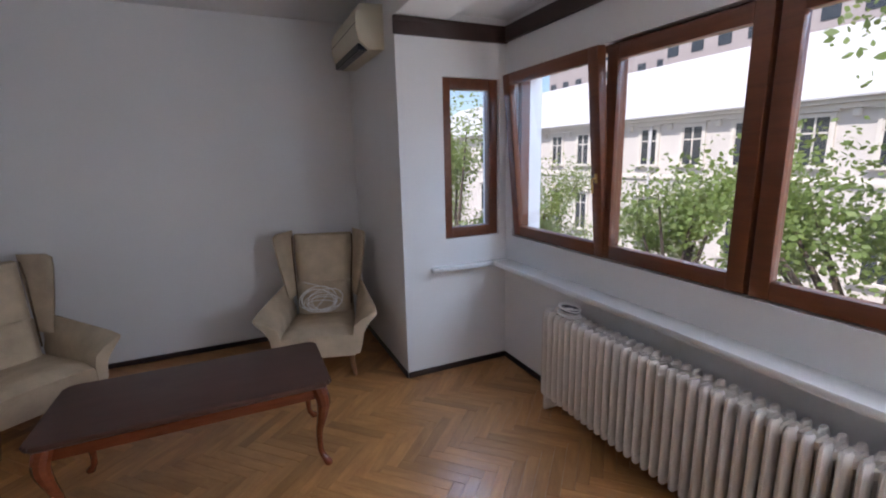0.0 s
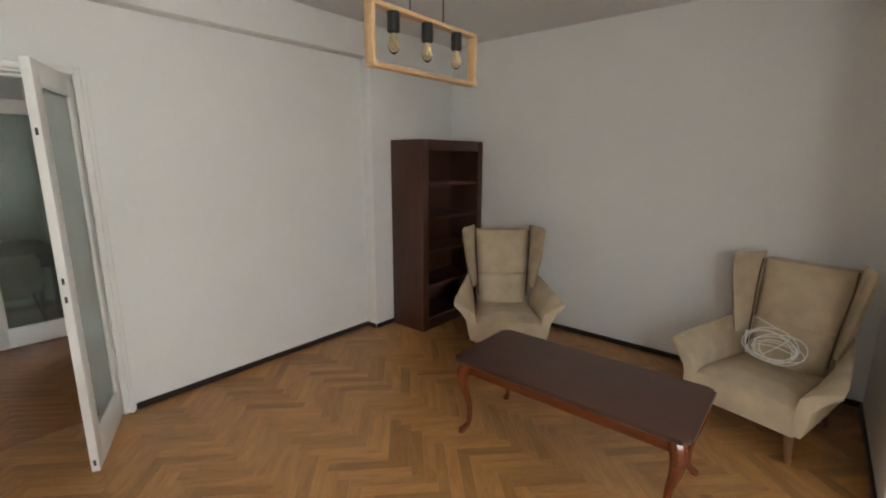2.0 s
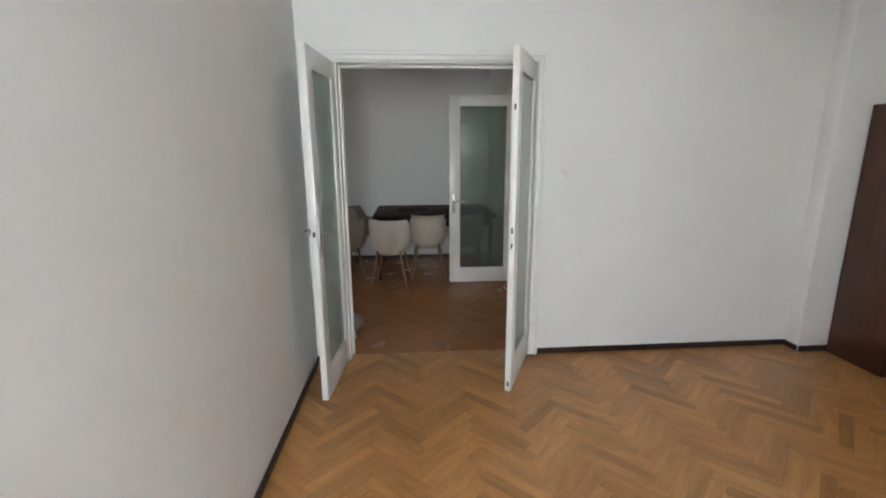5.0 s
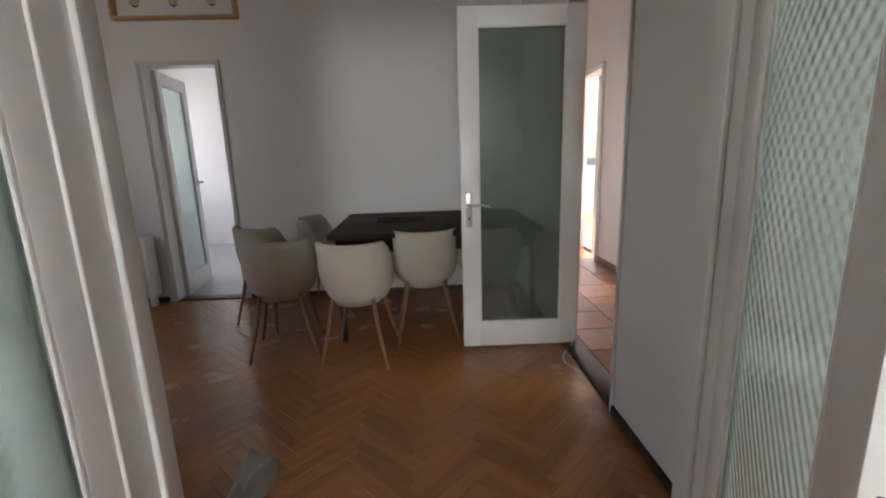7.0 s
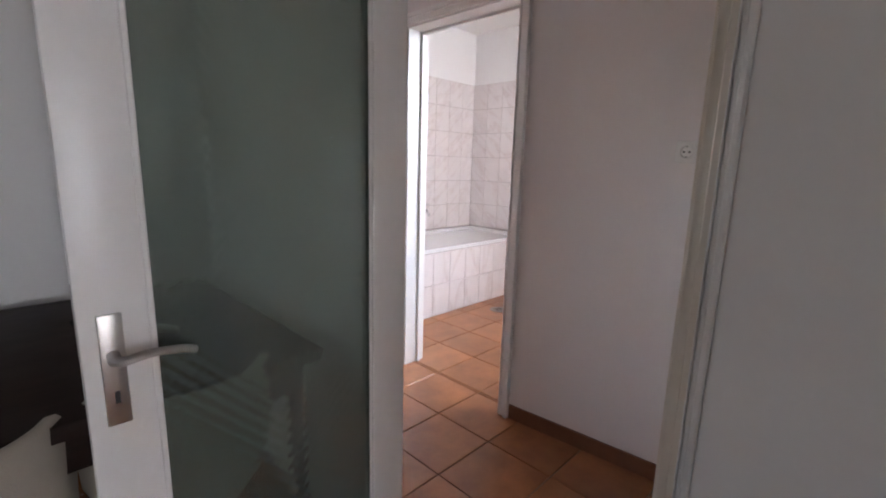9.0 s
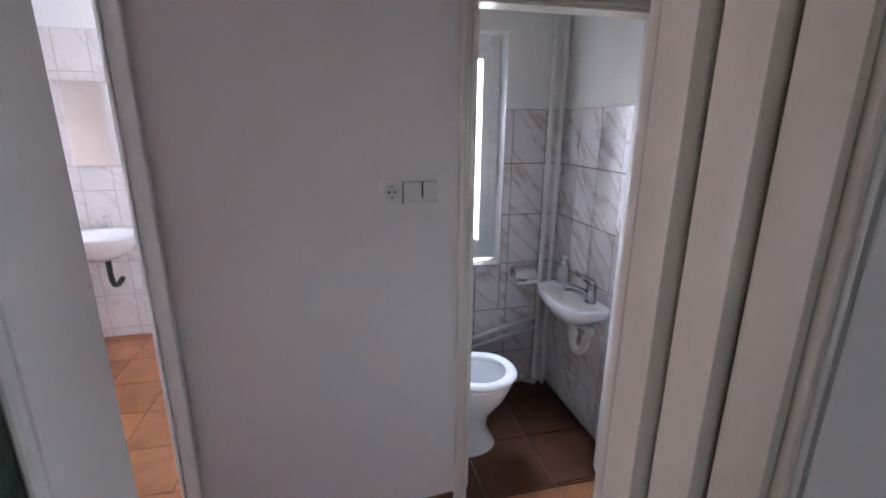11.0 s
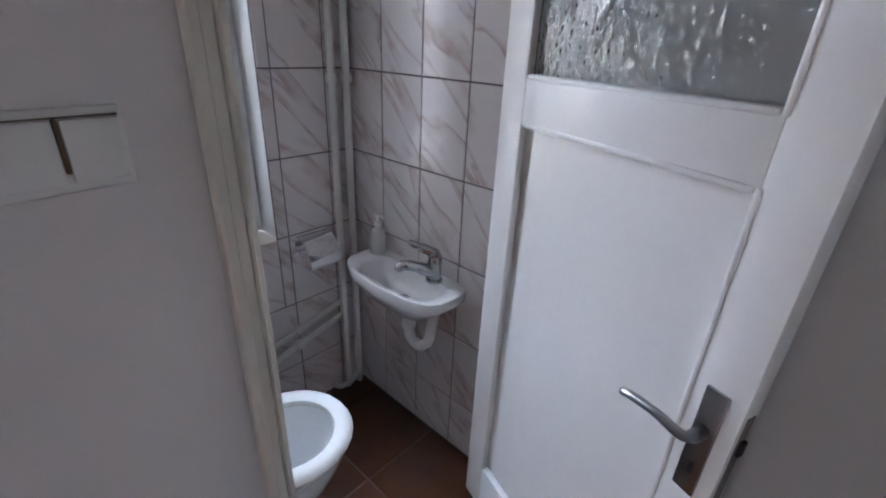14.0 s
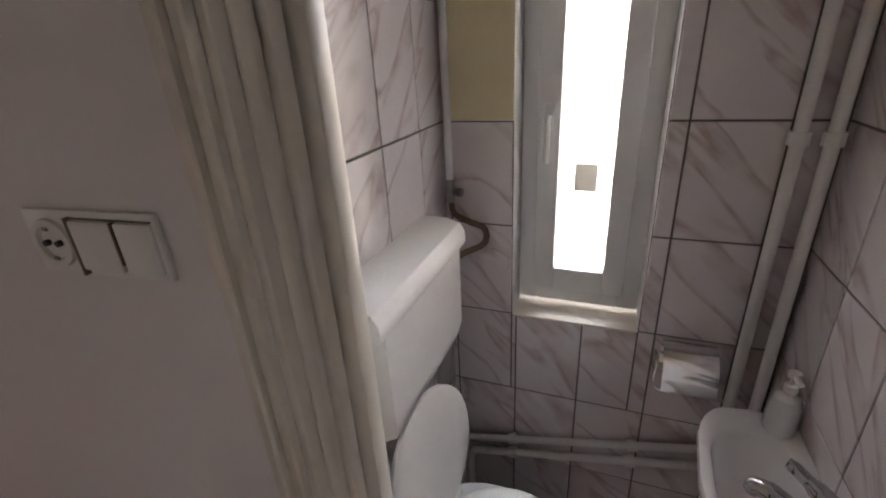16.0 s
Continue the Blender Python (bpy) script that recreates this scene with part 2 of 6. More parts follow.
MAT_BLACK = plain("black_woven_mat", (0.012, 0.010, 0.009), 0.85, spread=0.3, scale=40, bump=0.3, spec=0.2)
PINE = wood("pale_pine", (0.50, 0.30, 0.15), (0.66, 0.43, 0.24), 0.5, (3, 12, 12), bump=0.03)
PLANK = wood("oak_parquet_block", (0.29, 0.122, 0.038), (0.53, 0.270, 0.098), 0.30, (5, 26, 1), 0.9, "UV", True, False, 0.10, 0.28)
PLANKS = wood("oak_parquet", (0.29, 0.122, 0.038), (0.53, 0.270, 0.098), 0.30, (5, 26, 1), 0.9, "UV", False, True, 0.10, 0.28)
PLANK_DARK = wood("reddish_parquet_block", (0.25, 0.098, 0.030), (0.36, 0.152, 0.050), 0.24, (5, 26, 1), 0.9, "UV", True, False, 0.14, 0.15)
PLANKS_DARK = wood("reddish_parquet", (0.25, 0.098, 0.030), (0.36, 0.152, 0.050), 0.24, (5, 26, 1), 0.9, "UV", False, True, 0.14, 0.15)
SUBFLOOR = plain("parquet_joint", (0.035, 0.017, 0.008), 0.8, spread=0.2)
MARBLE = marble_tile("pink_veined_wall_tile", (0.73, 0.685, 0.685), (0.43, 0.31, 0.295))
BATH_TILE = marble_tile("pale_bathroom_tile", (0.76, 0.71, 0.70), (0.61, 0.53, 0.51))
GLASS = clear_glass("window_glass")
BULB_GLASS = clear_glass("bulb_glass", (1.0, 0.86, 0.62))
MIRROR = plain("mirror", (0.9, 0.9, 0.9), 0.02, 1.0, spread=0.0)
DOOR_GLASS = relief_glass("diamond_relief_glass", (0.66, 0.79, 0.74), 13.0, 0.065, 0.16, True)
HALL_GLASS = relief_glass("bold_diamond_relief_glass", (0.42, 0.51, 0.46), 13.0, 0.10, 0.11, True)
HALL_GLASS.node_tree.nodes["Principled BSDF"].inputs["Transmission Weight"].default_value = 0.86
HALL_GLASS.node_tree.nodes["Principled BSDF"].inputs["IOR"].default_value = 1.6
PEBBLE_GLASS = relief_glass("pebble_relief_glass", (0.86, 0.90, 0.92), 68.0, 0.8, 0.08)
SOAP = plain("milky_soap_plastic", (0.80, 0.80, 0.78), 0.22, spread=0.04)
SOAP.node_tree.nodes["Principled BSDF"].inputs["Transmission Weight"].default_value = 0.12
CABLE = plain("white_cable", (0.84, 0.83, 0.81), 0.45, spread=0.05)
DARK_CABLE = plain("dark_cable", (0.03, 0.035, 0.05), 0.45, spread=0.05)
STICKER = plain("pale_sticker_paper", (0.55, 0.52, 0.43), 0.7, spread=0.15)
PAPER_GREY = plain("grey_cardboard", (0.36, 0.34, 0.30), 0.8, spread=0.2)


def terracotta(name, dark=(0.22, 0.085, 0.034), light=(0.40, 0.17, 0.070)):
    m, t, p = nodes_of(name)
    vec = scaled_coords(t, "Object", (1, 1, 1), True)
    info = t.nodes.new("ShaderNodeObjectInfo")
    base = ramp(t, noise_of(t, vec, 5.0, 5.0, 0.6), ((0.3, dark), (0.7, light)))
    tone = ramp(t, info.outputs["Random"], ((0.0, (0.78, 0.72, 0.70)), (1.0, (1.15, 1.12, 1.1))))
    t.links.new(mixed(t, 1.0, base, tone, "MULTIPLY"), p.inputs["Base Color"])
    p.inputs["Roughness"].default_value = 0.28
    bumped(t, p, noise_of(t, vec, 40.0), 0.05, 0.003)
    return m


TERRACOTTA = terracotta("glazed_terracotta_tile")
BROWN_TILE = terracotta("brown_glazed_tile", (0.060, 0.022, 0.010), (0.120, 0.046, 0.020))
SKIRT_TILE = plain("terracotta_skirting", (0.16, 0.065, 0.032), 0.35, spread=0.2)
STUCCO = plain("cream_stucco", (0.66, 0.60, 0.54), 0.9, spread=0.12, scale=0.6, bump=0.2, fine=10)
STUCCO_TRIM = plain("pale_stucco_trim", (0.70, 0.64, 0.56), 0.9, spread=0.08, scale=1.2)
BLOCK_WALL = plain("grey_block_wall", (0.42, 0.36, 0.34), 0.9, spread=0.1, scale=0.3)
LIGHTWELL_GLOW = plain("glowing_lightwell_backdrop", (0.86, 0.83, 0.74), 0.9, spread=0.05, scale=1.5, bump=0.2)
# emission stands in for sunlight on the wall and lights the toilet
LIGHTWELL_GLOW.node_tree.nodes["Principled BSDF"].inputs["Emission Color"].default_value = (1.0, 0.97, 0.90, 1)
LIGHTWELL_GLOW.node_tree.nodes["Principled BSDF"].inputs["Emission Strength"].default_value = 7.5
ROOF = plain("pale_metal_roof", (0.62, 0.60, 0.59), 0.6, 0.0, spread=0.15, scale=1.0)
DARK_PANE = plain("dark_window_pane", (0.05, 0.055, 0.06), 0.08, spread=0.2, scale=0.7)
ASPHALT = plain("asphalt", (0.055, 0.055, 0.057), 0.9, spread=0.25, scale=2, bump=0.4, fine=60)
PAVING = plain("pavement_concrete", (0.32, 0.30, 0.28), 0.85, spread=0.15, scale=1.5, bump=0.3)
BARK = plain("bark", (0.10, 0.075, 0.055), 0.95, spread=0.4, scale=6, bump=0.8, fine=30)
LEAF = plain("lime_leaf", (0.19, 0.26, 0.075), 0.5, spread=0.45, scale=2.2, fine=9)
leaf_nodes = LEAF.node_tree
thin = leaf_nodes.nodes.new("ShaderNodeBsdfTranslucent")
thin.inputs["Color"].default_value = (0.40, 0.46, 0.12, 1)
blend = leaf_nodes.nodes.new("ShaderNodeMixShader")
blend.inputs[0].default_value = 0.42
leaf_nodes.links.new(leaf_nodes.nodes["Principled BSDF"].outputs[0], blend.inputs[1])
leaf_nodes.links.new(thin.outputs[0], blend.inputs[2])
leaf_nodes.links.new(blend.outputs[0], leaf_nodes.nodes["Material Output"].inputs["Surface"])


# ---- mesh helpers ----
def finish(bm, name, material, smooth=35):
    bmesh.ops.recalc_face_normals(bm, faces=bm.faces)
    me = bpy.data.meshes.new(name)
    bm.to_mesh(me)
    bm.free()
    me.materials.append(material)
    if smooth:
        me.polygons.foreach_set("use_smooth", [True] * len(me.polygons))
        me.set_sharp_from_angle(angle=radians(smooth))
    return me


def part(name, bm, material, parent, label="", smooth=35):
    ob = new(name, finish(bm, name, material, smooth))
    ob.parent = parent
    if label:
        tagged(ob, label)
    return ob


def thing(name, m, label, category, group=""):
    ob = new(name)
    ob.empty_display_size = 0.1
    ob.matrix_world = m
    return tagged(ob, label, category, group)


def single(name, bm, material, m, label, category, group=""):
    ob = new(name, finish(bm, name, material))
    ob.matrix_world = m
    return tagged(ob, label, category, group)


def structure(name, bm, material, label="", category=""):
    ob = new(name, finish(bm, name, material))
    return tagged(ob, label, category, kind="structure")


def box(bm, lo, hi, r=0.0, seg=2):
    """A box from corner to corner, its edges rounded by r."""
    made = bmesh.ops.create_cube(bm, size=1.0)["verts"]
    for v in made:
        v.co = Vector([lo[i] + (hi[i] - lo[i]) * (v.co[i] + 0.5) for i in range(3)])
    if r:
        edges = {e for v in made for e in v.link_edges}
        bmesh.ops.bevel(bm, geom=list(edges), offset=r, segments=seg, affect="EDGES", profile=0.5, clamp_overlap=True)
    return bm


def boxes(*spans, r=0.0, seg=2):
    bm = bmesh.new()
    for lo, hi in spans:
        box(bm, lo, hi, r, seg)
    return bm


def loft(bm, rings, closed=True, caps=True):
    """Skin over rings of equal length."""
    rows = [[bm.verts.new(p) for p in ring] for ring in rings]
    n = len(rows[0])
    for a, b in zip(rows, rows[1:]):
        for i in range(n if closed else n - 1):
            j = (i + 1) % n
            bm.faces.new((a[i], a[j], b[j], b[i]))
    if caps and closed:
        bm.faces.new(rows[0][::-1])
        bm.faces.new(rows[-1])
    return bm


def circle(c, u, v, r, n):
    return [c + u * (r * math.cos(2 * math.pi * i / n)) + v * (r * math.sin(2 * math.pi * i / n)) for i in range(n)]


def tube(bm, points, radius, n=8):
    """A round bar along points; radius is one number or one for each point."""
    pts = [Vector(p) for p in points]
    radii = radius if isinstance(radius, (list, tuple)) else [radius] * len(pts)
    rings = []
    u = None
    for i, p in enumerate(pts):
        d = (pts[min(i + 1, len(pts) - 1)] - pts[max(i - 1, 0)]).normalized()
        if u is None:
            u = d.orthogonal().normalized()
        else:
            u = (u - d * u.dot(d)).normalized()
        rings.append(circle(p, u, d.cross(u), radii[i], n))
    return loft(bm, rings)


def lathe(bm, profile, n=16, center=(0, 0, 0)):
    """A turned shape from (radius, height) pairs."""
    c = Vector(center)
    return loft(bm, [circle(c + Vector((0, 0, z)), Vector((1, 0, 0)), Vector((0, 1, 0)), max(r, 0.0004), n) for r, z in profile])


def arc(points, steps=6):
    """A smooth line through points (Catmull-Rom)."""
    p = [Vector(q) for q in points]
    p = [p[0] * 2 - p[1]] + p + [p[-1] * 2 - p[-2]]
    out = []
    for i in range(1, len(p) - 2):
        for k in range(steps):
            s = k / steps
            out.append(0.5 * (2 * p[i] + (p[i + 1] - p[i - 1]) * s + (2 * p[i - 1] - 5 * p[i] + 4 * p[i + 1] - p[i + 2]) * s * s + (3 * p[i] - p[i - 1] - 3 * p[i + 1] + p[i + 2]) * s ** 3))
    return out + [p[-2]]


def wall(name, axis, face, back, a0, a1, z0, z1, holes=(), material=None, label=""):
    """An upright wall between face and back across axis, from a0 to a1 along the other axis, with holes (a, b, bottom, top)."""
    bm = bmesh.new()

    def block(a, b, low, high):
        if b - a > 1e-4 and high - low > 1e-4:
            lo = (min(face, back), a, low) if axis == "x" else (a, min(face, back), low)
            hi = (max(face, back), b, high) if axis == "x" else (b, max(face, back), high)
            box(bm, lo, hi)
    at = a0
    for a, b, low, high in sorted(holes):
        block(at, a, z0, z1)
        block(a, b, z0, low)
        block(a, b, high, z1)
        at = b
    block(at, a1, z0, z1)
    return structure(name, bm, material or WALL, label or "plain white painted plaster wall", "wall")


# ---- the shell: living room with bay, dining room, hall, toilet, bathroom ----
H = 2.68
X0, X1, Y0, Y1 = -0.72, 3.92, -0.785, 2.785      # living room
YB, XB = -1.60, 2.708                            # bay window wall and bay side wall
PIL = 2.66                                       # front of pilaster and beam
DX0, DX1, DY0, DY1 = -3.0, 1.02, 2.95, 5.90      # dining room
HX0, HX1, TX = 1.275, 2.07, 2.150                 # hall; its wall stands back at the toilet
WCX0, WCX1, WCY0, WCY1 = 2.22, 2.99, 3.165, 4.06  # toilet
BX0, BX1, BY0, BY1 = 2.22, 4.25, 4.40, 7.12      # bathroom

wall("wall_left", "x", X0, -0.87, -1.90, 2.95, -0.1, H + 0.15)
wall("wall_right", "x", X1, 4.10, -1.08, 2.95, -0.1, H + 0.15)
wall("wall_pier", "y", Y0, -1.08, 2.95, X1, -0.1, H + 0.15)
wall("wall_bay_side", "x", XB, 2.95, -1.85, Y0, -0.1, H + 0.15, [(-1.545, -1.105, 0.99, 2.085)])
wall("wall_bay_window", "y", YB, -1.85, X0, XB, -0.1, 2.60, [(-0.62, 2.615, 0.985, 2.115)])
wall("wall_double_door", "y", Y1, DY0, X0, X1, -0.1, H + 0.15, [(-0.495, 0.80, -0.1, 2.02)])
structure("beam_over_door", boxes(((X0, PIL, 2.415), (X1, Y1, H)), r=0.008), WALL, "white plastered ceiling beam over the double door", "beam")
structure("pilaster", boxes(((2.80, PIL, 0), (X1, Y1, 2.415)), r=0.008), WALL, "shallow white plastered pilaster", "pilaster")
structure("beam_bay", boxes(((X0, -1.145, 2.425), (XB, Y0, H))), WALL, "white plastered beam over the bay opening", "beam")
structure("ceiling_bay", boxes(((X0, YB, 2.47), (XB, -1.145, 2.60))), CEILING, "white bay ceiling", "ceiling")
structure("ceiling_living", boxes(((X0, Y0, H), (X1, Y1, H + 0.15))), CEILING, "white painted ceiling", "ceiling")
structure("ceiling_dining", boxes(((DX0, DY0, H), (DX1, DY1, H + 0.15))), CEILING, "white painted ceiling", "ceiling")
structure("ceiling_hall", boxes(((1.125, 2.95, H), (HX1, 8.2, H + 0.15)), ((HX1, 2.95, H), (TX, 4.905, H + 0.15))), CEILING, "white hall ceiling", "ceiling")
structure("ceiling_toilet", boxes(((WCX0, WCY0, H), (WCX1, WCY1, H + 0.15))), CEILING, "white toilet ceiling", "ceiling")
structure("ceiling_bathroom", boxes(((BX0, BY0, H), (BX1, BY1, H + 0.15))), CEILING, "white bathroom ceiling", "ceiling")

wall("wall_dining_hall", "x", DX1, HX0, DY0, 4.665, -0.1, H + 0.15, [(3.85, 4.665, -0.1, 2.06)])
wall("wall_dining_hall_far", "x", DX1, 1.125, 4.665, 8.35, -0.1, H + 0.15)
wall("wall_dining_back", "y", DY1, 6.03, DX0, DX1, -0.1, H + 0.15, [(-2.10, -1.49, -0.1, 2.01)])
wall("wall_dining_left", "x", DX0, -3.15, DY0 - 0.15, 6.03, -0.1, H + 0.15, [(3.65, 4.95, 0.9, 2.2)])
wall("wall_dining_front", "y", DY0, DY0 - 0.15, DX0, -0.87, -0.1, H + 0.15)
bm = bmesh.new()
loft(bm, [[Vector((x, y, z)) for x, y in ((TX, 4.0), (WCX0, 4.0), (WCX0, 4.905), (HX1, 4.905))] for z in (-0.1, H + 0.15)])
structure("wall_hall_between", bm, WALL_WARM, "slightly oblique warm white hall wall", "wall")
wall("wall_hall_toilet", "x", TX, WCX0, 2.95, 4.0, -0.1, H + 0.15, [(3.255, 3.945, -0.1, 1.95)], WALL_WARM)
wall("wall_hall_bath", "x", HX1, WCX0, 4.905, 8.35, -0.1, H + 0.15, [(4.955, 5.735, -0.1, 2.04), (6.75, 7.55, -0.1, 2.04)], WALL_WARM)
# unseen opening, made up to let in the fill lamp behind it
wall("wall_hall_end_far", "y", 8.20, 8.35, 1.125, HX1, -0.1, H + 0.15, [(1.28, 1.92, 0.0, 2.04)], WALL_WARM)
wall("wall_toilet_window", "x", WCX1, 3.24, 3.0, 4.18, -0.1, H + 0.15, [(3.505, 3.86, 0.79, 2.02)])
wall("wall_toilet_basin", "y", WCY0, 3.0, WCX0, WCX1, -0.1, H + 0.15)
wall("wall_toilet_cistern", "y", WCY1, 4.18, WCX0, WCX1, -0.1, H + 0.15, (), YELLOW, "toilet wall with yellowed paint")
wall("wall_bath_front", "y", BY0, 4.25, BX0, BX1 + 0.15, -0.1, H + 0.15, [(2.85, 3.75, 1.3, 2.2)])
wall("wall_bath_back", "y", BY1, 7.27, BX0, BX1 + 0.15, -0.1, H + 0.15)
wall("wall_bath_end", "x", BX1, BX1 + 0.15, BY0, BY1, -0.1, H + 0.15)
# the bright rooms behind the far doors
wall("wall_far_room_back", "y", 8.6, 8.75, -4.0, -0.9, -0.1, H + 0.15)
wall("wall_far_room_right", "x", -1.05, -0.9, 6.03, 8.6, -0.1, H + 0.15)
wall("wall_far_room_left", "x", -3.6, -3.75, 6.03, 8.6, -0.1, H + 0.15, [(6.9, 8.3, 0.8, 2.2)])
structure("ceiling_far_room", boxes(((-3.6, 6.03, H), (-1.05, 8.6, H + 0.15))), CEILING, "white ceiling", "ceiling")
structure("floor_far_room", boxes(((-3.6, 5.9, -0.1), (-1.05, 8.6, 0.0))), plain("pale_stone_floor", (0.42, 0.42, 0.43), 0.3, spread=0.2, scale=5), "pale grey stone floor", "floor")
wall("wall_side_room_back", "y", 10.4, 10.55, 2.22, 4.3, -0.1, H + 0.15, [(2.3, 3.6, 0.9, 2.2)])
wall("wall_side_room_right", "x", 4.15, 4.3, 7.27, 10.4, -0.1, H + 0.15)
wall("wall_side_room_left", "x", HX1, WCX0, 8.35, 10.55, -0.1, H + 0.15)
structure("ceiling_side_room", boxes(((2.22, 7.27, H), (4.15, 10.4, H + 0.15))), CEILING, "white ceiling", "ceiling")
structure("floor_side_room", boxes(((2.22, 7.27, -0.1), (4.15, 10.4, -0.002))), plain("side_room_floor", (0.36, 0.17, 0.07), 0.35, spread=0.2, scale=5), "brown floor", "floor")


# skirtings
def skirting(name, runs, material, height=0.044, depth=0.014, label="dark brown wooden skirting board"):
    """Runs are (axis, face, inward sign, from, to)."""
    bm = bmesh.new()
    for axis, face, sign, a, b in runs:
        f0, f1 = sorted((face + sign * 0.0005, face + sign * depth))
        box(bm, (f0, a, 0.001) if axis == "x" else (a, f0, 0.001), (f1, b, height) if axis == "x" else (b, f1, height), 0.004, 1)
    return structure(name, bm, material, label, "baseboard")


skirting("baseboard_living", [("y", Y1, -1, 0.87, 2.80), ("x", 2.80, -1, PIL, Y1), ("y", PIL, -1, 2.80, X1), ("x", X1, -1, Y0, PIL), ("y", Y0, 1, XB, X1), ("x", XB, -1, YB, Y0), ("y", YB, 1, X0, XB), ("x", X0, 1, YB, Y1)], DARK_SKIRT)
skirting("baseboard_dining", [("x", DX1, -1, DY0, 3.832), ("y", DY1, -1, DX0, -2.16), ("y", DY1, -1, -1.43, DX1), ("x", DX0, 1, DY0, DY1), ("x", DX1, -1, 4.73, DY1)], DARK_SKIRT)
skirting("baseboard_hall", [("x", HX1, -1, 5.79, 6.69), ("x", 1.125, 1, 4.67, 8.2), ("x", TX, -1, 2.95, 3.19), ("y", 8.2, -1, 1.14, HX1)], SKIRT_TILE, 0.075, 0.010, "terracotta tile skirting")

bm = bmesh.new()
loft(bm, [[Vector((x, y, z)) for x, y in ((TX - 0.009, 3.992), (TX + 0.001, 3.993), (HX1 + 0.001, 4.898), (HX1 - 0.009, 4.897))] for z in (0.001, 0.076)])
structure("baseboard_hall_between", bm, SKIRT_TILE, "terracotta tile skirting", "baseboard")

# door casings: flat boards with a raised outer bead
def casing(name, axis, face, sign, a, b, top, w=0.055, d=0.018, material=None):
    bm = bmesh.new()
    for lo, hi, extra in ((0, w * 0.16, 0.006), (w * 0.16, w * 0.68, 0.0), (w * 0.68, w + 0.006, 0.010)):
        for p0, p1, q0, q1 in ((a - hi, a - lo, 0.001, top + hi), (b + lo, b + hi, 0.001, top + hi), (a - lo, b + lo, top + lo, top + hi)):
            f0, f1 = sorted((face + sign * 0.0008, face + sign * (d + extra)))
            box(bm, (f0, p0, q0) if axis == "x" else (p0, f0, q0), (f1, p1, q1) if axis == "x" else (p1, f1, q1), 0.003, 1)
    return structure(name, bm, material or ENAMEL, "white painted wooden door casing", "door casing")


def lining(name, axis, lo_face, hi_face, a, b, top, material=None, stop=None):
    """Boards that line an opening, with a stop bead."""
    bm = bmesh.new()
    t = 0.012
    for p0, p1, q0, q1 in ((a, a + t, 0.001, top), (b - t, b, 0.001, top), (a + t, b - t, top - t, top)):
        box(bm, (lo_face, p0, q0) if axis == "x" else (p0, lo_face, q0), (hi_face, p1, q1) if axis == "x" else (p1, hi_face, q1), 0.002, 1)
    if stop:
        s0, s1 = stop
        for p0, p1, q0, q1 in ((a + t, a + t + 0.015, 0.001, top - t), (b - t - 0.015, b - t, 0.001, top - t), (a + t, b - t, top - t - 0.015, top - t)):
            box(bm, (s0, p0, q0) if axis == "x" else (p0, s0, q0), (s1, p1, q1) if axis == "x" else (p1, s1, q1), 0.003, 1)
    return structure(name, bm, material or ENAMEL, "white painted door lining", "door frame")


casing("casing_double_door", "y", Y1, -1, -0.495, 0.80, 2.02, 0.05)
lining("lining_double_door", "y", Y1 - 0.004, DY0 + 0.004, -0.495, 0.80, 2.02, stop=(2.87, 2.90))
casing("casing_double_door_dining", "y", DY0, 1, -0.495, 0.80, 2.02, 0.05)
casing("casing_hall_door", "x", DX1, -1, 3.85, 4.665, 2.06, 0.016, 0.006, material=ENAMEL)
lining("lining_hall_door", "x", DX1 - 0.004, 1.128, 3.85, 4.665, 2.06, ENAMEL_OLD)
structure("lining_hall_door_near", boxes(((1.1285, 3.8505, 0.001), (HX0 + 0.004, 3.862, 2.06))), ENAMEL_OLD, "old cream door lining", "door frame")
structure("casing_hall_door_inside", boxes(((HX0 + 0.0008, 3.790, 0.001), (HX0 + 0.016, 3.850, 2.12)), ((HX0 + 0.0008, 3.850, 0.001), (HX0 + 0.026, 3.932, 2.12)), r=0.004), ENAMEL_OLD, "old cream door casing", "door casing")
# rebated jamb that steps inward to the hall; brown strips added to darken grooves
structure("jamb_hall_door", boxes(((1.030, 3.8625, 0.001), (1.104, 3.880, 2.04)), ((1.112, 3.8625, 0.001), (1.192, 3.904, 2.04)), ((1.200, 3.8625, 0.001), (1.2755, 3.932, 2.04)), r=0.004), ENAMEL_OLD, "rebated cream painted door jamb", "door frame")
structure("jamb_groove_strip", boxes(((1.1045, 3.8625, 0.001), (1.1115, 3.872, 2.04)), ((1.1925, 3.8625, 0.001), (1.1995, 3.892, 2.04))), GAP_BROWN, "dark brown strip in the door jamb groove", "draught strip")
casing("casing_toilet_door", "x", TX, -1, 3.255, 3.945, 1.95, 0.036, 0.012, material=ENAMEL_OLD)
lining("lining_toilet_door", "x", TX - 0.004, WCX0 + 0.012, 3.255, 3.945, 1.95, ENAMEL_OLD)
structure("jamb_toilet_door", boxes(((2.166, 3.926, 0.001), (2.186, 3.9325, 1.937)), ((2.200, 3.918, 0.001), (2.226, 3.9325, 1.937)), ((2.233, 3.899, 0.001), (2.268, 3.950, 1.96)), r=0.004), ENAMEL_OLD, "old white rebated door jamb", "door frame")
casing("casing_bathroom_door", "x", HX1, -1, 4.955, 5.735, 2.04, 0.05)
lining("lining_bathroom_door", "x", HX1 - 0.004, BX0 + 0.004, 4.955, 5.735, 2.04, stop=(2.16, 2.19))
casing("casing_far_door", "y", DY1, -1, -2.10, -1.49, 2.01, 0.018, 0.008)
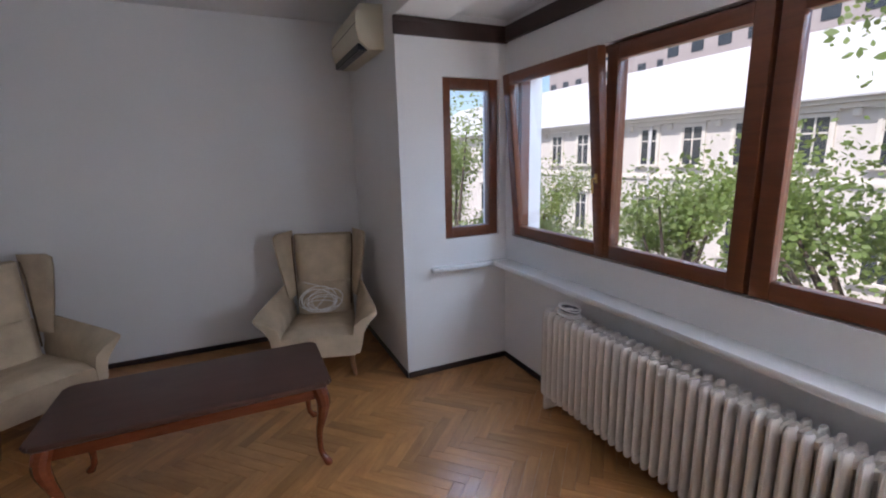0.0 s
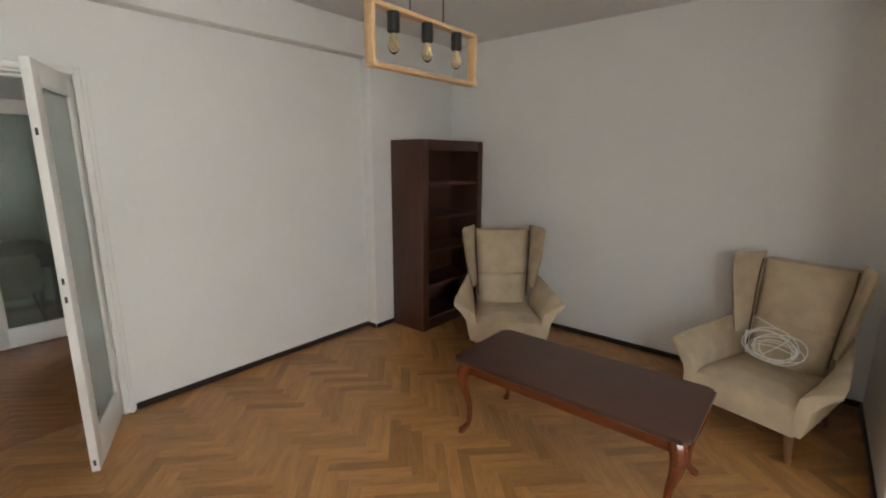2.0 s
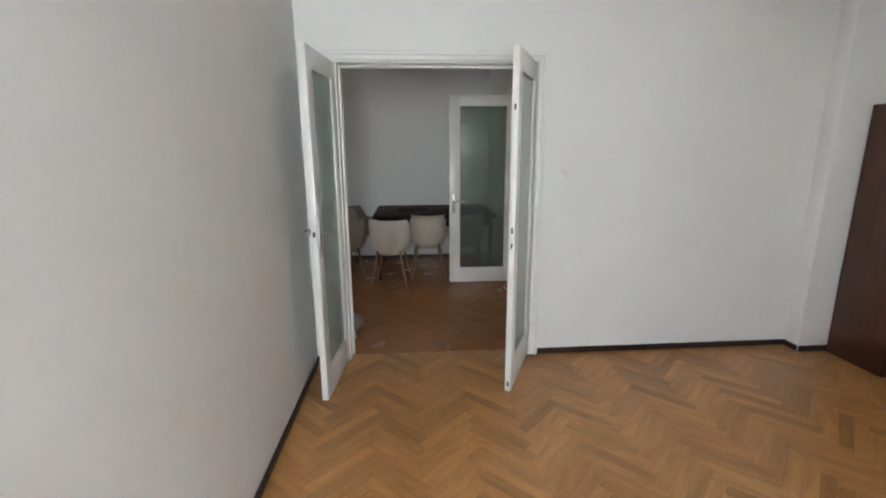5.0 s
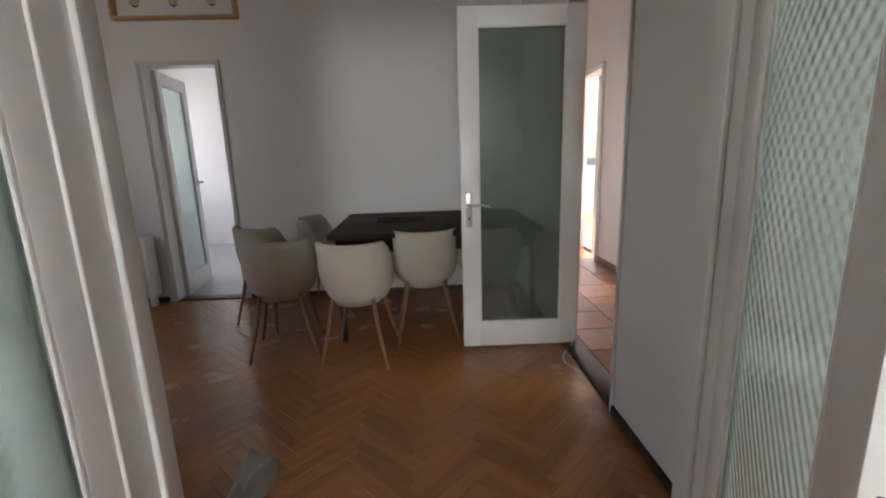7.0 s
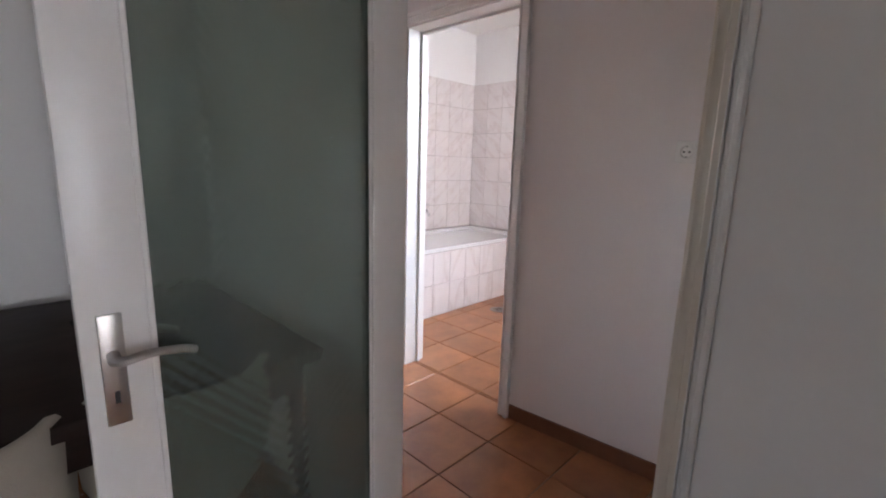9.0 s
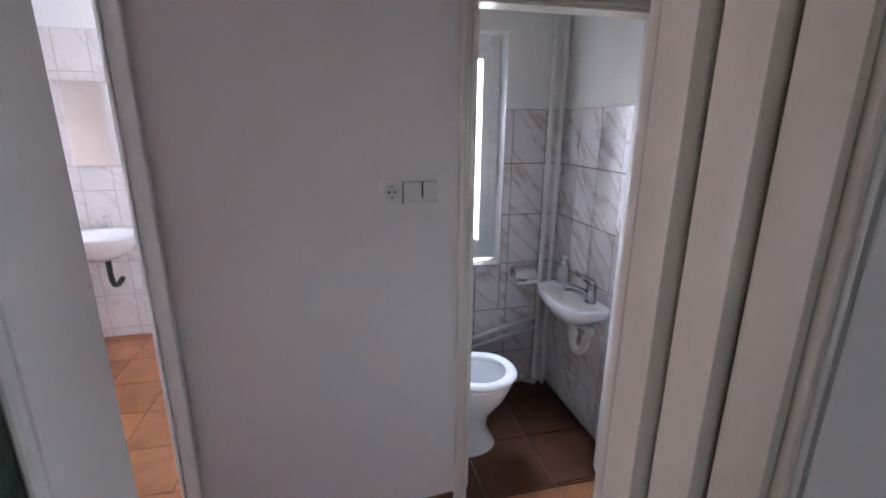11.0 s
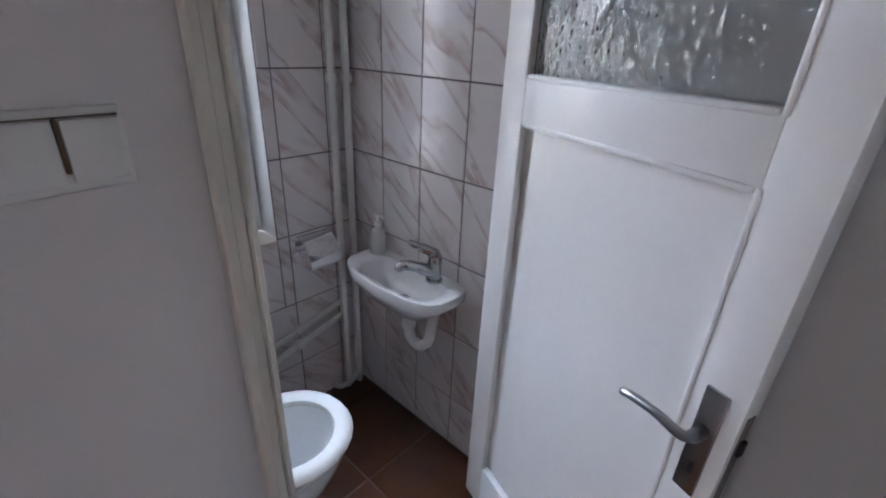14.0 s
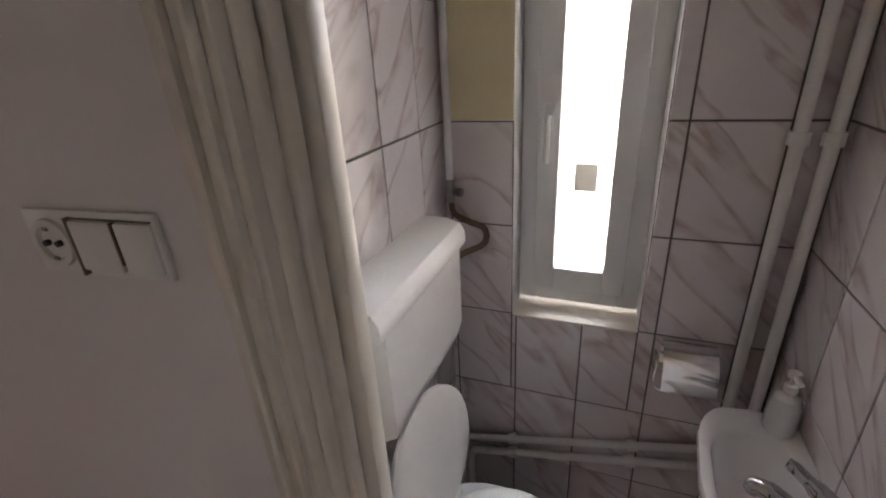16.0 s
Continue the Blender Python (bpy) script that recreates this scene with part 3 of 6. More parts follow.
lining("lining_far_door", "y", DY1 - 0.004, 6.034, -2.10, -1.49, 2.01)
casing("casing_side_room_door", "x", HX1, -1, 6.75, 7.55, 2.04, 0.05)
structure("threshold_hall", boxes(((DX1 + 0.001, 3.863, -0.05), (HX0 - 0.13, 4.652, 0.012)), r=0.004), THRESHOLD, "dark wooden threshold", "threshold")
structure("threshold_far_door", boxes(((-2.088, DY1 + 0.001, -0.05), (-1.502, 6.029, 0.010)), r=0.004), THRESHOLD, "dark wooden threshold", "threshold")


# ---- doors ----
def lever_handle(parent, x, z, y, side, flip=1, long_plate=True, lever=0.115, material=None):
    """Backplate with keyhole and a bent lever, on the face y of a leaf."""
    mt = material or NICKEL
    plate = part("handle_plate", boxes(((x - 0.019, min(y, y + side * 0.007), z - (0.135 if long_plate else 0.03)), (x + 0.019, max(y, y + side * 0.007), z + (0.078 if long_plate else 0.03))), r=0.003), mt, parent, "nickel-plated handle backplate")
    bm = bmesh.new()
    s = side
    tube(bm, arc([(x, y + s * 0.004, z), (x, y + s * 0.035, z), (x + flip * 0.012, y + s * 0.050, z + 0.002), (x + flip * 0.05, y + s * 0.054, z + 0.008), (x + flip * lever * 0.8, y + s * 0.052, z + 0.002), (x + flip * lever, y + s * 0.050, z - 0.007)], 5), [0.011] * 6 + [0.009] * 5 + [0.0085] * 5 + [0.008] * 9 + [0.006], 10)
    part("handle_lever", bm, mt, plate)
    if long_plate:
        part("keyhole", boxes(((x - 0.004, min(y + side * 0.0068, y + side * 0.0082), z - 0.092), (x + 0.004, max(y + side * 0.0068, y + side * 0.0082), z - 0.068)), r=0.002, seg=1), BLACK, plate, "dark keyhole")


def glazed_leaf(name, m, width, height, stile, top, bottom, label, glass, material=None, thick=0.038):
    """A door leaf along +x from its hinge, with one tall pane."""
    mt = material or ENAMEL
    door = thing(name, m, label, "door")
    h = thick / 2
    z0 = 0.008
    for x0, x1 in ((0, stile), (width - stile, width)):
        part("stile", boxes(((x0, -h, z0), (x1, h, height)), r=0.003), mt, door)
    part("top_rail", boxes(((stile, -h, height - top), (width - stile, h, height)), r=0.003), mt, door)
    part("bottom_rail", boxes(((stile, -h, z0), (width - stile, h, bottom)), r=0.003), mt, door)
    for s in (-1, 1):
        bm = bmesh.new()
        a, b = sorted((s * (h - 0.010), s * (h - 0.001)))
        for lo, hi in (((stile, a, bottom), (stile + 0.012, b, height - top)), ((width - stile - 0.012, a, bottom), (width - stile, b, height - top)), ((stile + 0.012, a, height - top - 0.012), (width - stile - 0.012, b, height - top)), ((stile + 0.012, a, bottom), (width - stile - 0.012, b, bottom + 0.012))):
            box(bm, lo, hi, 0.003, 1)
        part("glazing_bead", bm, mt, door)
    pane = part("pane", boxes(((stile + 0.002, -0.003, bottom + 0.002), (width - stile - 0.002, 0.003, height - top - 0.002))), glass, door, "greenish relief glass pane")
    return door


def leaf_pose(hinge, tip):
    d = Vector((tip[0] - hinge[0], tip[1] - hinge[1], 0))
    return pose(hinge[0], hinge[1], 0, 0, 0, math.degrees(math.atan2(d.y, d.x))), d.length


m, wd = leaf_pose((-0.508, 2.797), (-0.566, 2.262))
dbl_left = glazed_leaf("double_door_leaf", m, 0.555, 2.007, 0.085, 0.10, 0.19, "open white painted door leaf with relief glass", DOOR_GLASS)
tagged(dbl_left, group="leaves of the double door")
lever_handle(dbl_left, 0.555 - 0.040, 1.02, 0.019, 1, -1, True)
lever_handle(dbl_left, 0.555 - 0.040, 1.02, -0.019, -1, -1, True)
part("latch", boxes(((0.5535, -0.007, 1.005), (0.5600, 0.007, 1.035)), r=0.002, seg=1), BLACK, dbl_left, "dark latch bolt")
m, wd = leaf_pose((0.785, 2.797), (0.540, 2.262))
dbl_right = glazed_leaf("double_door_leaf", m, 0.588, 2.007, 0.085, 0.10, 0.19, "open white painted door leaf with relief glass", DOOR_GLASS)
tagged(dbl_right, group="leaves of the double door")
for z in (1.02, 0.93, 1.70, 0.06):
    part("strike_hole", boxes(((0.5865, -0.006, z - 0.018), (0.5890, 0.006, z + 0.014)), r=0.002, seg=1), BLACK, dbl_right, "dark lock hole")

m, wd = leaf_pose((1.105, 4.632), (0.385, 4.652))
hall_door = glazed_leaf("hall_door", m, 0.722, 2.03, 0.105, 0.10, 0.165, "open white painted door with diamond relief glass", HALL_GLASS)
lever_handle(hall_door, 0.722 - 0.045, 0.925, 0.019, 1, -1, True, 0.125)
lever_handle(hall_door, 0.722 - 0.045, 0.925, -0.019, -1, -1, True, 0.125)
part("lock_face", boxes(((0.7205, -0.009, 0.92), (0.7232, 0.009, 1.06))), STEEL, hall_door, "steel lock plate")

m, wd = leaf_pose((-2.070, 6.03), (-2.165, 6.70))
far_door = glazed_leaf("far_glazed_door", m, 0.677, 1.99, 0.09, 0.10, 0.17, "open white glazed door into the bright room", DOOR_GLASS)
lever_handle(far_door, 0.637, 1.02, -0.019, -1, -1, False)
lever_handle(far_door, 0.637, 1.02, 0.019, 1, -1, False)


def panel_door(name, m, width, height, label):
    """Old leaf with a pebbled glass light above a recessed panel."""
    door = thing(name, m, label, "door")
    h, st = 0.021, 0.085
    lock_lo, lock_hi, base, top = 1.303, 1.402, 0.20, height - 0.085
    for x0, x1 in ((0, st), (width - st, width)):
        part("stile", boxes(((x0, -h, 0.008), (x1, h, height)), r=0.003), ENAMEL, door)
    for z0, z1, nm in ((0.008, base, "bottom_rail"), (lock_lo, lock_hi, "middle_rail"), (top, height, "top_rail")):
        part(nm, boxes(((st, -h, z0), (width - st, h, z1)), r=0.003), ENAMEL, door)
    part("panel", boxes(((st + 0.001, -0.003, base + 0.001), (width - st - 0.001, 0.003, lock_lo - 0.001)), r=0.001, seg=1), ENAMEL, door, "recessed white panel")
    for low, high in ((base, lock_lo), (lock_hi, top)):
        for s in (-1, 1):
            bm = bmesh.new()
            a, b = sorted((s * 0.0032, s * (h + 0.004)))
            w = 0.006
            for lo, hi in (((st - 0.006, a, low - 0.006), (st + w, b, high + 0.006)), ((width - st - w, a, low - 0.006), (width - st + 0.006, b, high + 0.006)), ((st + w, a, high - w), (width - st - w, b, high + 0.006)), ((st + w, a, low - 0.006), (width - st - w, b, low + w))):
                box(bm, lo, hi, 0.006, 2)
            part("moulding", bm, ENAMEL, door)
    part("pane", boxes(((st + 0.002, -0.003, lock_hi + 0.002), (width - st - 0.002, 0.003, top - 0.002))), PEBBLE_GLASS, door, "pebbled glass pane")
    return door


m, wd = leaf_pose((2.215, 3.262), (1.585, 3.492))
toilet_door = panel_door("toilet_door", m, 0.695, 1.93, "open white toilet door with pebbled glass light")
lever_handle(toilet_door, 0.695 - 0.042, 0.925, -0.019, -1, -1, True, 0.125, WORN_STEEL)
lever_handle(toilet_door, 0.695 - 0.042, 0.925, 0.019, 1, -1, True, 0.125, WORN_STEEL)
part("lock_face", boxes(((0.6935, -0.010, 0.76), (0.6962, 0.010, 0.98))), STEEL, toilet_door, "worn steel lock plate")
part("latch", boxes(((0.6955, -0.006, 0.905), (0.7020, 0.006, 0.935)), r=0.001, seg=1), BLACK, toilet_door, "dark latch bolt")


# ---- bay windows ----
def sash(parent, x0, x1, z0, z1, y, f=0.075, d=0.055, lean=0.0, gap=0.02):
    """One casement: frame of four bars and a pane. lean tips the top into the room (degrees)."""
    turn = Matrix.Translation((0, y, z0)) @ pose(0, 0, 0, -lean) @ Matrix.Translation((0, -y, -z0))

    def put(name, bm, mat, owner, label=""):
        bmesh.ops.transform(bm, matrix=turn, verts=bm.verts)
        return part(name, bm, mat, owner, label)
    bm = bmesh.new()
    for lo, hi in (((x0, y - d / 2, z0), (x0 + f, y + d / 2, z1)), ((x1 - f, y - d / 2, z0), (x1, y + d / 2, z1)), ((x0 + f, y - d / 2, z0), (x1 - f, y + d / 2, z0 + f)), ((x0 + f, y - d / 2, z1 - f), (x1 - f, y + d / 2, z1))):
        box(bm, lo, hi, 0.006, 2)
    frame_ob = put("sash", bm, WINDOW_WOOD, parent, "reddish brown wooden sash")
    pane = put("pane", boxes(((x0 + f - 0.006, y - 0.008, z0 + f - 0.006), (x1 - f + 0.006, y + 0.008, z1 - f + 0.006))), GLASS, frame_ob, "clear window pane")
    pane.visible_shadow = False
    return frame_ob


bay = tagged(new("window_1"), "wide reddish brown wooden window with four casements", "window", kind="structure")
bm = bmesh.new()
for lo, hi in (((-0.62, -1.72, 0.985), (2.615, -1.645, 1.03)), ((-0.62, -1.72, 2.075), (2.615, -1.645, 2.115)), ((-0.62, -1.72, 1.03), (-0.575, -1.645, 2.075)), ((2.57, -1.72, 1.03), (2.615, -1.645, 2.075))):
    box(bm, lo, hi, 0.004, 1)
for x in (1.735, 0.945, 0.155):
    box(bm, (x - 0.022, -1.72, 1.03), (x + 0.022, -1.645, 2.075), 0.004, 1)
part("window_frame", bm, WINDOW_WOOD, bay)
SASHES = ((1.715, 2.600), (0.955, 1.755), (0.165, 0.935), (-0.60, 0.145))
for i, (a, b) in enumerate(SASHES):
    s = sash(bay, a, b, 0.995, 2.098, -1.632, lean=5.5 if i == 0 else 0.0)
    if i % 2:
        continue
    hx = a + 0.036
    bm = boxes(((hx - 0.010, -1.606, 1.41), (hx + 0.010, -1.600, 1.46)), r=0.002)
    tube(bm, [(hx, -1.600, 1.435), (hx, -1.580, 1.435), (hx, -1.575, 1.430), (hx, -1.574, 1.36)], [0.006, 0.006, 0.007, 0.005], 8)
    if i == 0:
        bmesh.ops.transform(bm, matrix=Matrix.Translation((0, -1.632, 0.995)) @ pose(0, 0, 0, -5.5) @ Matrix.Translation((0, 1.632, -0.995)), verts=bm.verts)
    part("window_handle", bm, BRASS, s, "small brass window handle")

side_win = tagged(new("window_2"), "narrow reddish brown wooden side window", "window", kind="structure")
bm = bmesh.new()
for lo, hi in (((2.735, -1.545, 0.99), (2.81, -1.475, 2.085)), ((2.735, -1.175, 0.99), (2.81, -1.105, 2.085)), ((2.735, -1.475, 0.99), (2.81, -1.175, 1.065)), ((2.735, -1.475, 2.01), (2.81, -1.175, 2.085))):
    box(bm, lo, hi, 0.006, 2)
part("window_frame", bm, WINDOW_WOOD, side_win)
part("pane", boxes(((2.765, -1.478, 1.062), (2.781, -1.172, 2.013))), GLASS, side_win, "clear window pane").visible_shadow = False
for z in (1.16, 1.85):
    bm = bmesh.new()
    tube(bm, [(2.732, -1.108, z), (2.732, -1.108, z + 0.06)], 0.007, 8)
    part("hinge", bm, STEEL, side_win, "small steel hinge")

structure("sill_bay", boxes(((X0, -1.62, 0.765), (2.66, -1.465, 0.800)), r=0.008), SILL, "glossy white window sill board", "window sill")
structure("sill_bay_side", boxes(((2.662, -1.60, 0.763), (2.725, -0.985, 0.798)), r=0.008), SILL, "glossy white side window sill", "window sill")
# dark cornice boards under the bay ceiling
structure("trim_cornice", boxes(((XB - 0.028, -1.598, 2.315), (XB - 0.001, Y0 + 0.012, 2.420)), ((X0, YB + 0.001, 2.322), (XB - 0.029, YB + 0.030, 2.424)), ((XB - 0.034, -1.57, 2.392), (XB - 0.027, Y0 + 0.012, 2.420)), r=0.004), CORNICE, "dark brown wooden cornice board", "trim")

# toilet window: a narrow plastic casement deep in its reveal
wc_win = tagged(new("window_3"), "narrow white plastic toilet window", "window", kind="structure")
bm = bmesh.new()
for lo, hi in (((3.085, 3.507, 0.805), (3.155, 3.565, 2.02)), ((3.085, 3.80, 0.805), (3.155, 3.858, 2.02)), ((3.085, 3.565, 0.805), (3.155, 3.80, 0.865)), ((3.085, 3.565, 1.96), (3.155, 3.80, 2.02))):
    box(bm, lo, hi, 0.004, 2)
part("window_frame", bm, PVC, wc_win)
bm = bmesh.new()
for lo, hi in (((3.065, 3.552, 0.852), (3.125, 3.612, 1.972)), ((3.065, 3.752, 0.852), (3.125, 3.812, 1.972)), ((3.065, 3.612, 0.852), (3.125, 3.752, 0.925)), ((3.065, 3.612, 1.90), (3.125, 3.752, 1.972))):
    box(bm, lo, hi, 0.006, 2)
wc_sash = part("sash", bm, PVC, wc_win)
wc_pane = part("pane", boxes(((3.085, 3.606, 0.919), (3.109, 3.758, 1.906))), GLASS, wc_sash, "clear window pane")
wc_pane.visible_shadow = False
part("sticker", boxes(((3.1094, 3.650, 1.155), (3.1104, 3.712, 1.235))), STICKER, wc_sash, "small grey sticker on the pane")
bm = boxes(((3.052, 3.770, 1.33), (3.066, 3.794, 1.40)), r=0.003)
tube(bm, [(3.055, 3.782, 1.365), (3.030, 3.782, 1.365), (3.026, 3.782, 1.355), (3.026, 3.782, 1.25)], [0.008, 0.008, 0.009, 0.007], 8)
part("window_handle", bm, PLASTIC, wc_sash, "white plastic window handle")
structure("sill_toilet", boxes(((2.979, 3.508, 0.7905), (3.085, 3.857, 0.798)), r=0.002), ENAMEL_OLD, "white tiled window ledge", "window sill")


# ---- living room things ----
def armchair(m, label):
    """Low wing chair; faces -y, its base at the origin."""
    ch = thing("armchair", m @ Matrix.Diagonal((1, 1, 0.965, 1)), label, "armchair", "wing armchairs")
    # legs
    for x, y, sx, sy in ((-0.22, -0.27, -1, -1), (0.22, -0.27, 1, -1), (-0.21, 0.26, -1, 1), (0.21, 0.26, 1, 1)):
        bm = bmesh.new()
        tube(bm, [(x + sx * 0.025, y + sy * 0.03, 0.0), (x + sx * 0.012, y + sy * 0.014, 0.09), (x, y, 0.20)], [0.014, 0.019, 0.024], 10)
        part("leg", bm, LEG_WOOD, ch)
    # seat cushion with a crowned top
    bm = bmesh.new()
    rings = []
    for k in range(9):
        s = k / 8
        y = -0.345 + 0.60 * s
        w = 0.262 - 0.03 * s
        low = 0.185 + 0.015 * s
        edge = 0.375 - 0.035 * s
        crown = 0.030 * math.sin(math.pi * min(1, s * 1.3 + 0.12))
        drop = 0.030 if k == 0 else 0.0
        ring = [(-w, y, low), (-w, y, edge - 0.03 - drop), (-w * 0.93, y, edge - drop)]
        ring += [(-w * 0.93 + 1.86 * w * i / 6, y, edge - drop + crown * math.sin(math.pi * i / 6)) for i in range(1, 6)]
        ring += [(w * 0.93, y, edge - drop), (w, y, edge - 0.03 - drop), (w, y, low)]
        rings.append([Vector(p) for p in ring])
    loft(bm, rings)
    part("seat", bm, FABRIC, ch, "worn beige velvet seat", 60)
    # backrest in two padded fields, leaning back
    def field(z0, z1, w0, w1, puff, name, lab=""):
        b = bmesh.new()
        rows = []
        for k in range(8):
            s = k / 7
            z = z0 + (z1 - z0) * s
            yb = 0.205 + (z - 0.36) * 0.27
            w = w0 + (w1 - w0) * s
            p = puff * (math.sin(math.pi * (0.08 + 0.84 * s)) ** 0.6)
            row = [(-w, yb + 0.105, z), (-w, yb + 0.02, z)]
            row += [(-w + 2 * w * i / 8, yb - p * math.sin(math.pi * i / 8) ** 0.5, z) for i in range(1, 8)]
            row += [(w, yb + 0.02, z), (w, yb + 0.105, z)]
            rows.append([Vector(q) for q in row])
        loft(b, rows)
        return part(name, b, FABRIC, ch, lab, 60)
    field(0.34, 0.600, 0.205, 0.212, 0.055, "lumbar_cushion")
    field(0.604, 0.985, 0.212, 0.235, 0.040, "backrest", "worn beige velvet backrest")
    # dark tubes stand in for the shaded gaps between backrest and wings
    for s in (-1, 1):
        b = bmesh.new()
        tube(b, arc([(s * 0.212, 0.222, 0.40), (s * 0.222, 0.268, 0.62), (s * 0.240, 0.335, 0.86), (s * 0.240, 0.372, 0.985)], 4), 0.006, 6)
        part("gap_line", b, DARK_BROWN, ch, "dark brown line in the gap beside the wing")
    # wings: thick flaps that flare outward and forward towards the top
    for s in (-1, 1):
        b = bmesh.new()
        rows = []
        for z, y0, y1, x0, x1, th in ((0.50, 0.27, 0.16, 0.222, 0.245, 0.030), (0.60, 0.30, 0.17, 0.226, 0.262, 0.034), (0.72, 0.335, 0.18, 0.232, 0.285, 0.036), (0.85, 0.375, 0.185, 0.238, 0.305, 0.036), (0.95, 0.405, 0.195, 0.243, 0.322, 0.034), (1.01, 0.42, 0.21, 0.246, 0.335, 0.028), (1.03, 0.425, 0.25, 0.248, 0.335, 0.014)):
            row = []
            for q in range(6):
                f = q / 5
                row.append(Vector((s * (x0 + (x1 - x0) * f ** 1.3), y0 + (y1 - y0) * f, z)))
            tip = Vector((s * (x1 + th * 0.55), y1 - th * 0.35, z - 0.004))
            outer = [Vector((s * (x0 + (x1 - x0) * (q / 5) ** 1.3 + th), y0 + (y1 - y0) * (q / 5) + th * 0.25, z - 0.006)) for q in range(5, -1, -1)]
            rows.append(row + [tip] + outer)
        loft(b, rows)
        part("wing", b, FABRIC, ch, "flared velvet wing", 60)
    # arms: splayed outward to a lip, narrow at the floor
    for s in (-1, 1):
        b = bmesh.new()
        rows = []
        for y, tipx, tipz in ((-0.352, 0.400, 0.488), (-0.338, 0.425, 0.505), (-0.25, 0.418, 0.520), (-0.10, 0.385, 0.545), (0.06, 0.350, 0.570), (0.20, 0.318, 0.595), (0.30, 0.290, 0.605)):
            inner = 0.252 - 0.02 * max(0, y)
            w = tipx - inner
            ring = [(inner + 0.004, 0.20), (inner, 0.36), (inner + 0.012, 0.42), (inner + w * 0.45, 0.42 + (tipz - 0.42) * 0.66), (tipx - 0.018, tipz + 0.006), (tipx, tipz), (tipx - 0.004, tipz - 0.022), (inner + w * 0.66, tipz - 0.078), (inner + w * 0.45, 0.36), (inner + 0.060, 0.27), (inner + 0.040, 0.20)]
            rows.append([Vector((s * x, y, z)) for x, z in ring])
        loft(b, rows)
        part("arm", b, FABRIC, ch, "splayed velvet arm", 60)
    # outside back and plinth
    part("outer_back", boxes(((-0.225, 0.270, 0.19), (0.225, 0.335, 0.60)), r=0.02), FABRIC, ch)
    return ch


armchair(pose(3.285, -0.295, 0, 0, 0, -106), "worn beige velvet wing armchair with a coiled cable on it")
armchair(pose(3.24, 1.53, 0, 0, 0, -52), "worn beige velvet wing armchair beside the bookcase")

# loose coil of white cable leaning on the lumbar cushion
bm = bmesh.new()
rnd = random.Random(4)
pts = []
tilt, reach, cx = 0.9, 0.11, 0.0
for i in range(8 * 14):
    if i % 14 == 0:
        tilt, reach, cx = rnd.uniform(0.35, 1.15), rnd.uniform(0.075, 0.125), rnd.uniform(-0.04, 0.05)
    a = 2 * math.pi * i / 14
    up = reach * (1 - math.cos(a)) * 0.85
    pts.append((cx + reach * 1.25 * math.sin(a), -0.02 + up * math.cos(tilt) * 0.75 + rnd.uniform(-0.004, 0.004), 0.412 + up * math.sin(tilt) + 0.012 * math.sin(i * 0.7) + 0.010))
pts += [(0.06, 0.06, 0.56), (-0.06, 0.10, 0.60), (-0.14, 0.12, 0.62)]
tube(bm, arc(pts, 3), 0.0030, 6)
bmesh.ops.transform(bm, matrix=pose(3.285, -0.295, 0, 0, 0, -106), verts=bm.verts)
single("cable_coil", bm, CABLE, Matrix(), "loose coil of white cable on the armchair seat", "cable")


def cabriole(x, y, sx, sy, h):
    """S-curved leg: knee out, ankle in, small foot out."""
    d = Vector((sx, sy, 0)).normalized()
    b = Vector((x, y, 0))
    pts = [b + d * o + Vector((0, 0, z)) for o, z in ((0.0, h), (0.022, h - 0.05), (0.030, h - 0.10), (0.014, h - 0.18), (-0.010, h - 0.27), (-0.012, 0.075), (0.010, 0.035), (0.030, 0.012), (0.034, 0.0))]
    line = arc(pts, 3)
    n = len(line)
    key = [0.034, 0.037, 0.034, 0.025, 0.017, 0.014, 0.016, 0.021, 0.017]
    radii = [key[min(8, i // 3)] * (1 - (i % 3) / 3) + key[min(8, i // 3 + 1)] * ((i % 3) / 3) for i in range(n)]
    bm = bmesh.new()
    return tube(bm, line, radii, 10)


ct = thing("coffee_table", pose(2.275, 0.48, 0), "dark polished wooden coffee table with curved cabriole legs", "coffee table")
bm = bmesh.new()
w, l, cut = 0.285, 0.615, 0.035
outline = []
for sx, sy in ((1, 1), (-1, 1), (-1, -1), (1, -1)):
    cx, cy = sx * (w - cut), sy * (l - cut)
    run = [(sx * w, cy), (sx * (w - 0.010), cy + sy * 0.004), (sx * (w - 0.014), sy * (l - 0.014)), (cx + sx * 0.004, sy * (l - 0.010)), (cx, sy * l)]
    outline += run if sx * sy > 0 else run[::-1]
loft(bm, [[Vector((x * k, y * k2, z)) for x, y in outline] for k, k2, z in ((0.955, 0.978, 0.448), (0.99, 0.995, 0.456), (1.0, 1.0, 0.468), (0.992, 0.996, 0.478), (0.965, 0.984, 0.480))])
part("tabletop", bm, TABLETOP, ct, "dull brown table top with clipped corners", 30)
for lo, hi in (((-0.235, -0.55, 0.375), (-0.215, 0.55, 0.449)), ((0.215, -0.55, 0.375), (0.235, 0.55, 0.449)), ((-0.22, -0.56, 0.375), (0.22, -0.54, 0.449)), ((-0.22, 0.54, 0.375), (0.22, 0.56, 0.449))):
    part("apron", boxes((lo, hi), r=0.005), MAHOGANY, ct, "reddish polished apron")
for sx in (-1, 1):
    for sy in (-1, 1):
        part("leg", cabriole(sx * 0.222, sy * 0.545, sx, sy, 0.449), MAHOGANY, ct, "reddish carved cabriole leg")

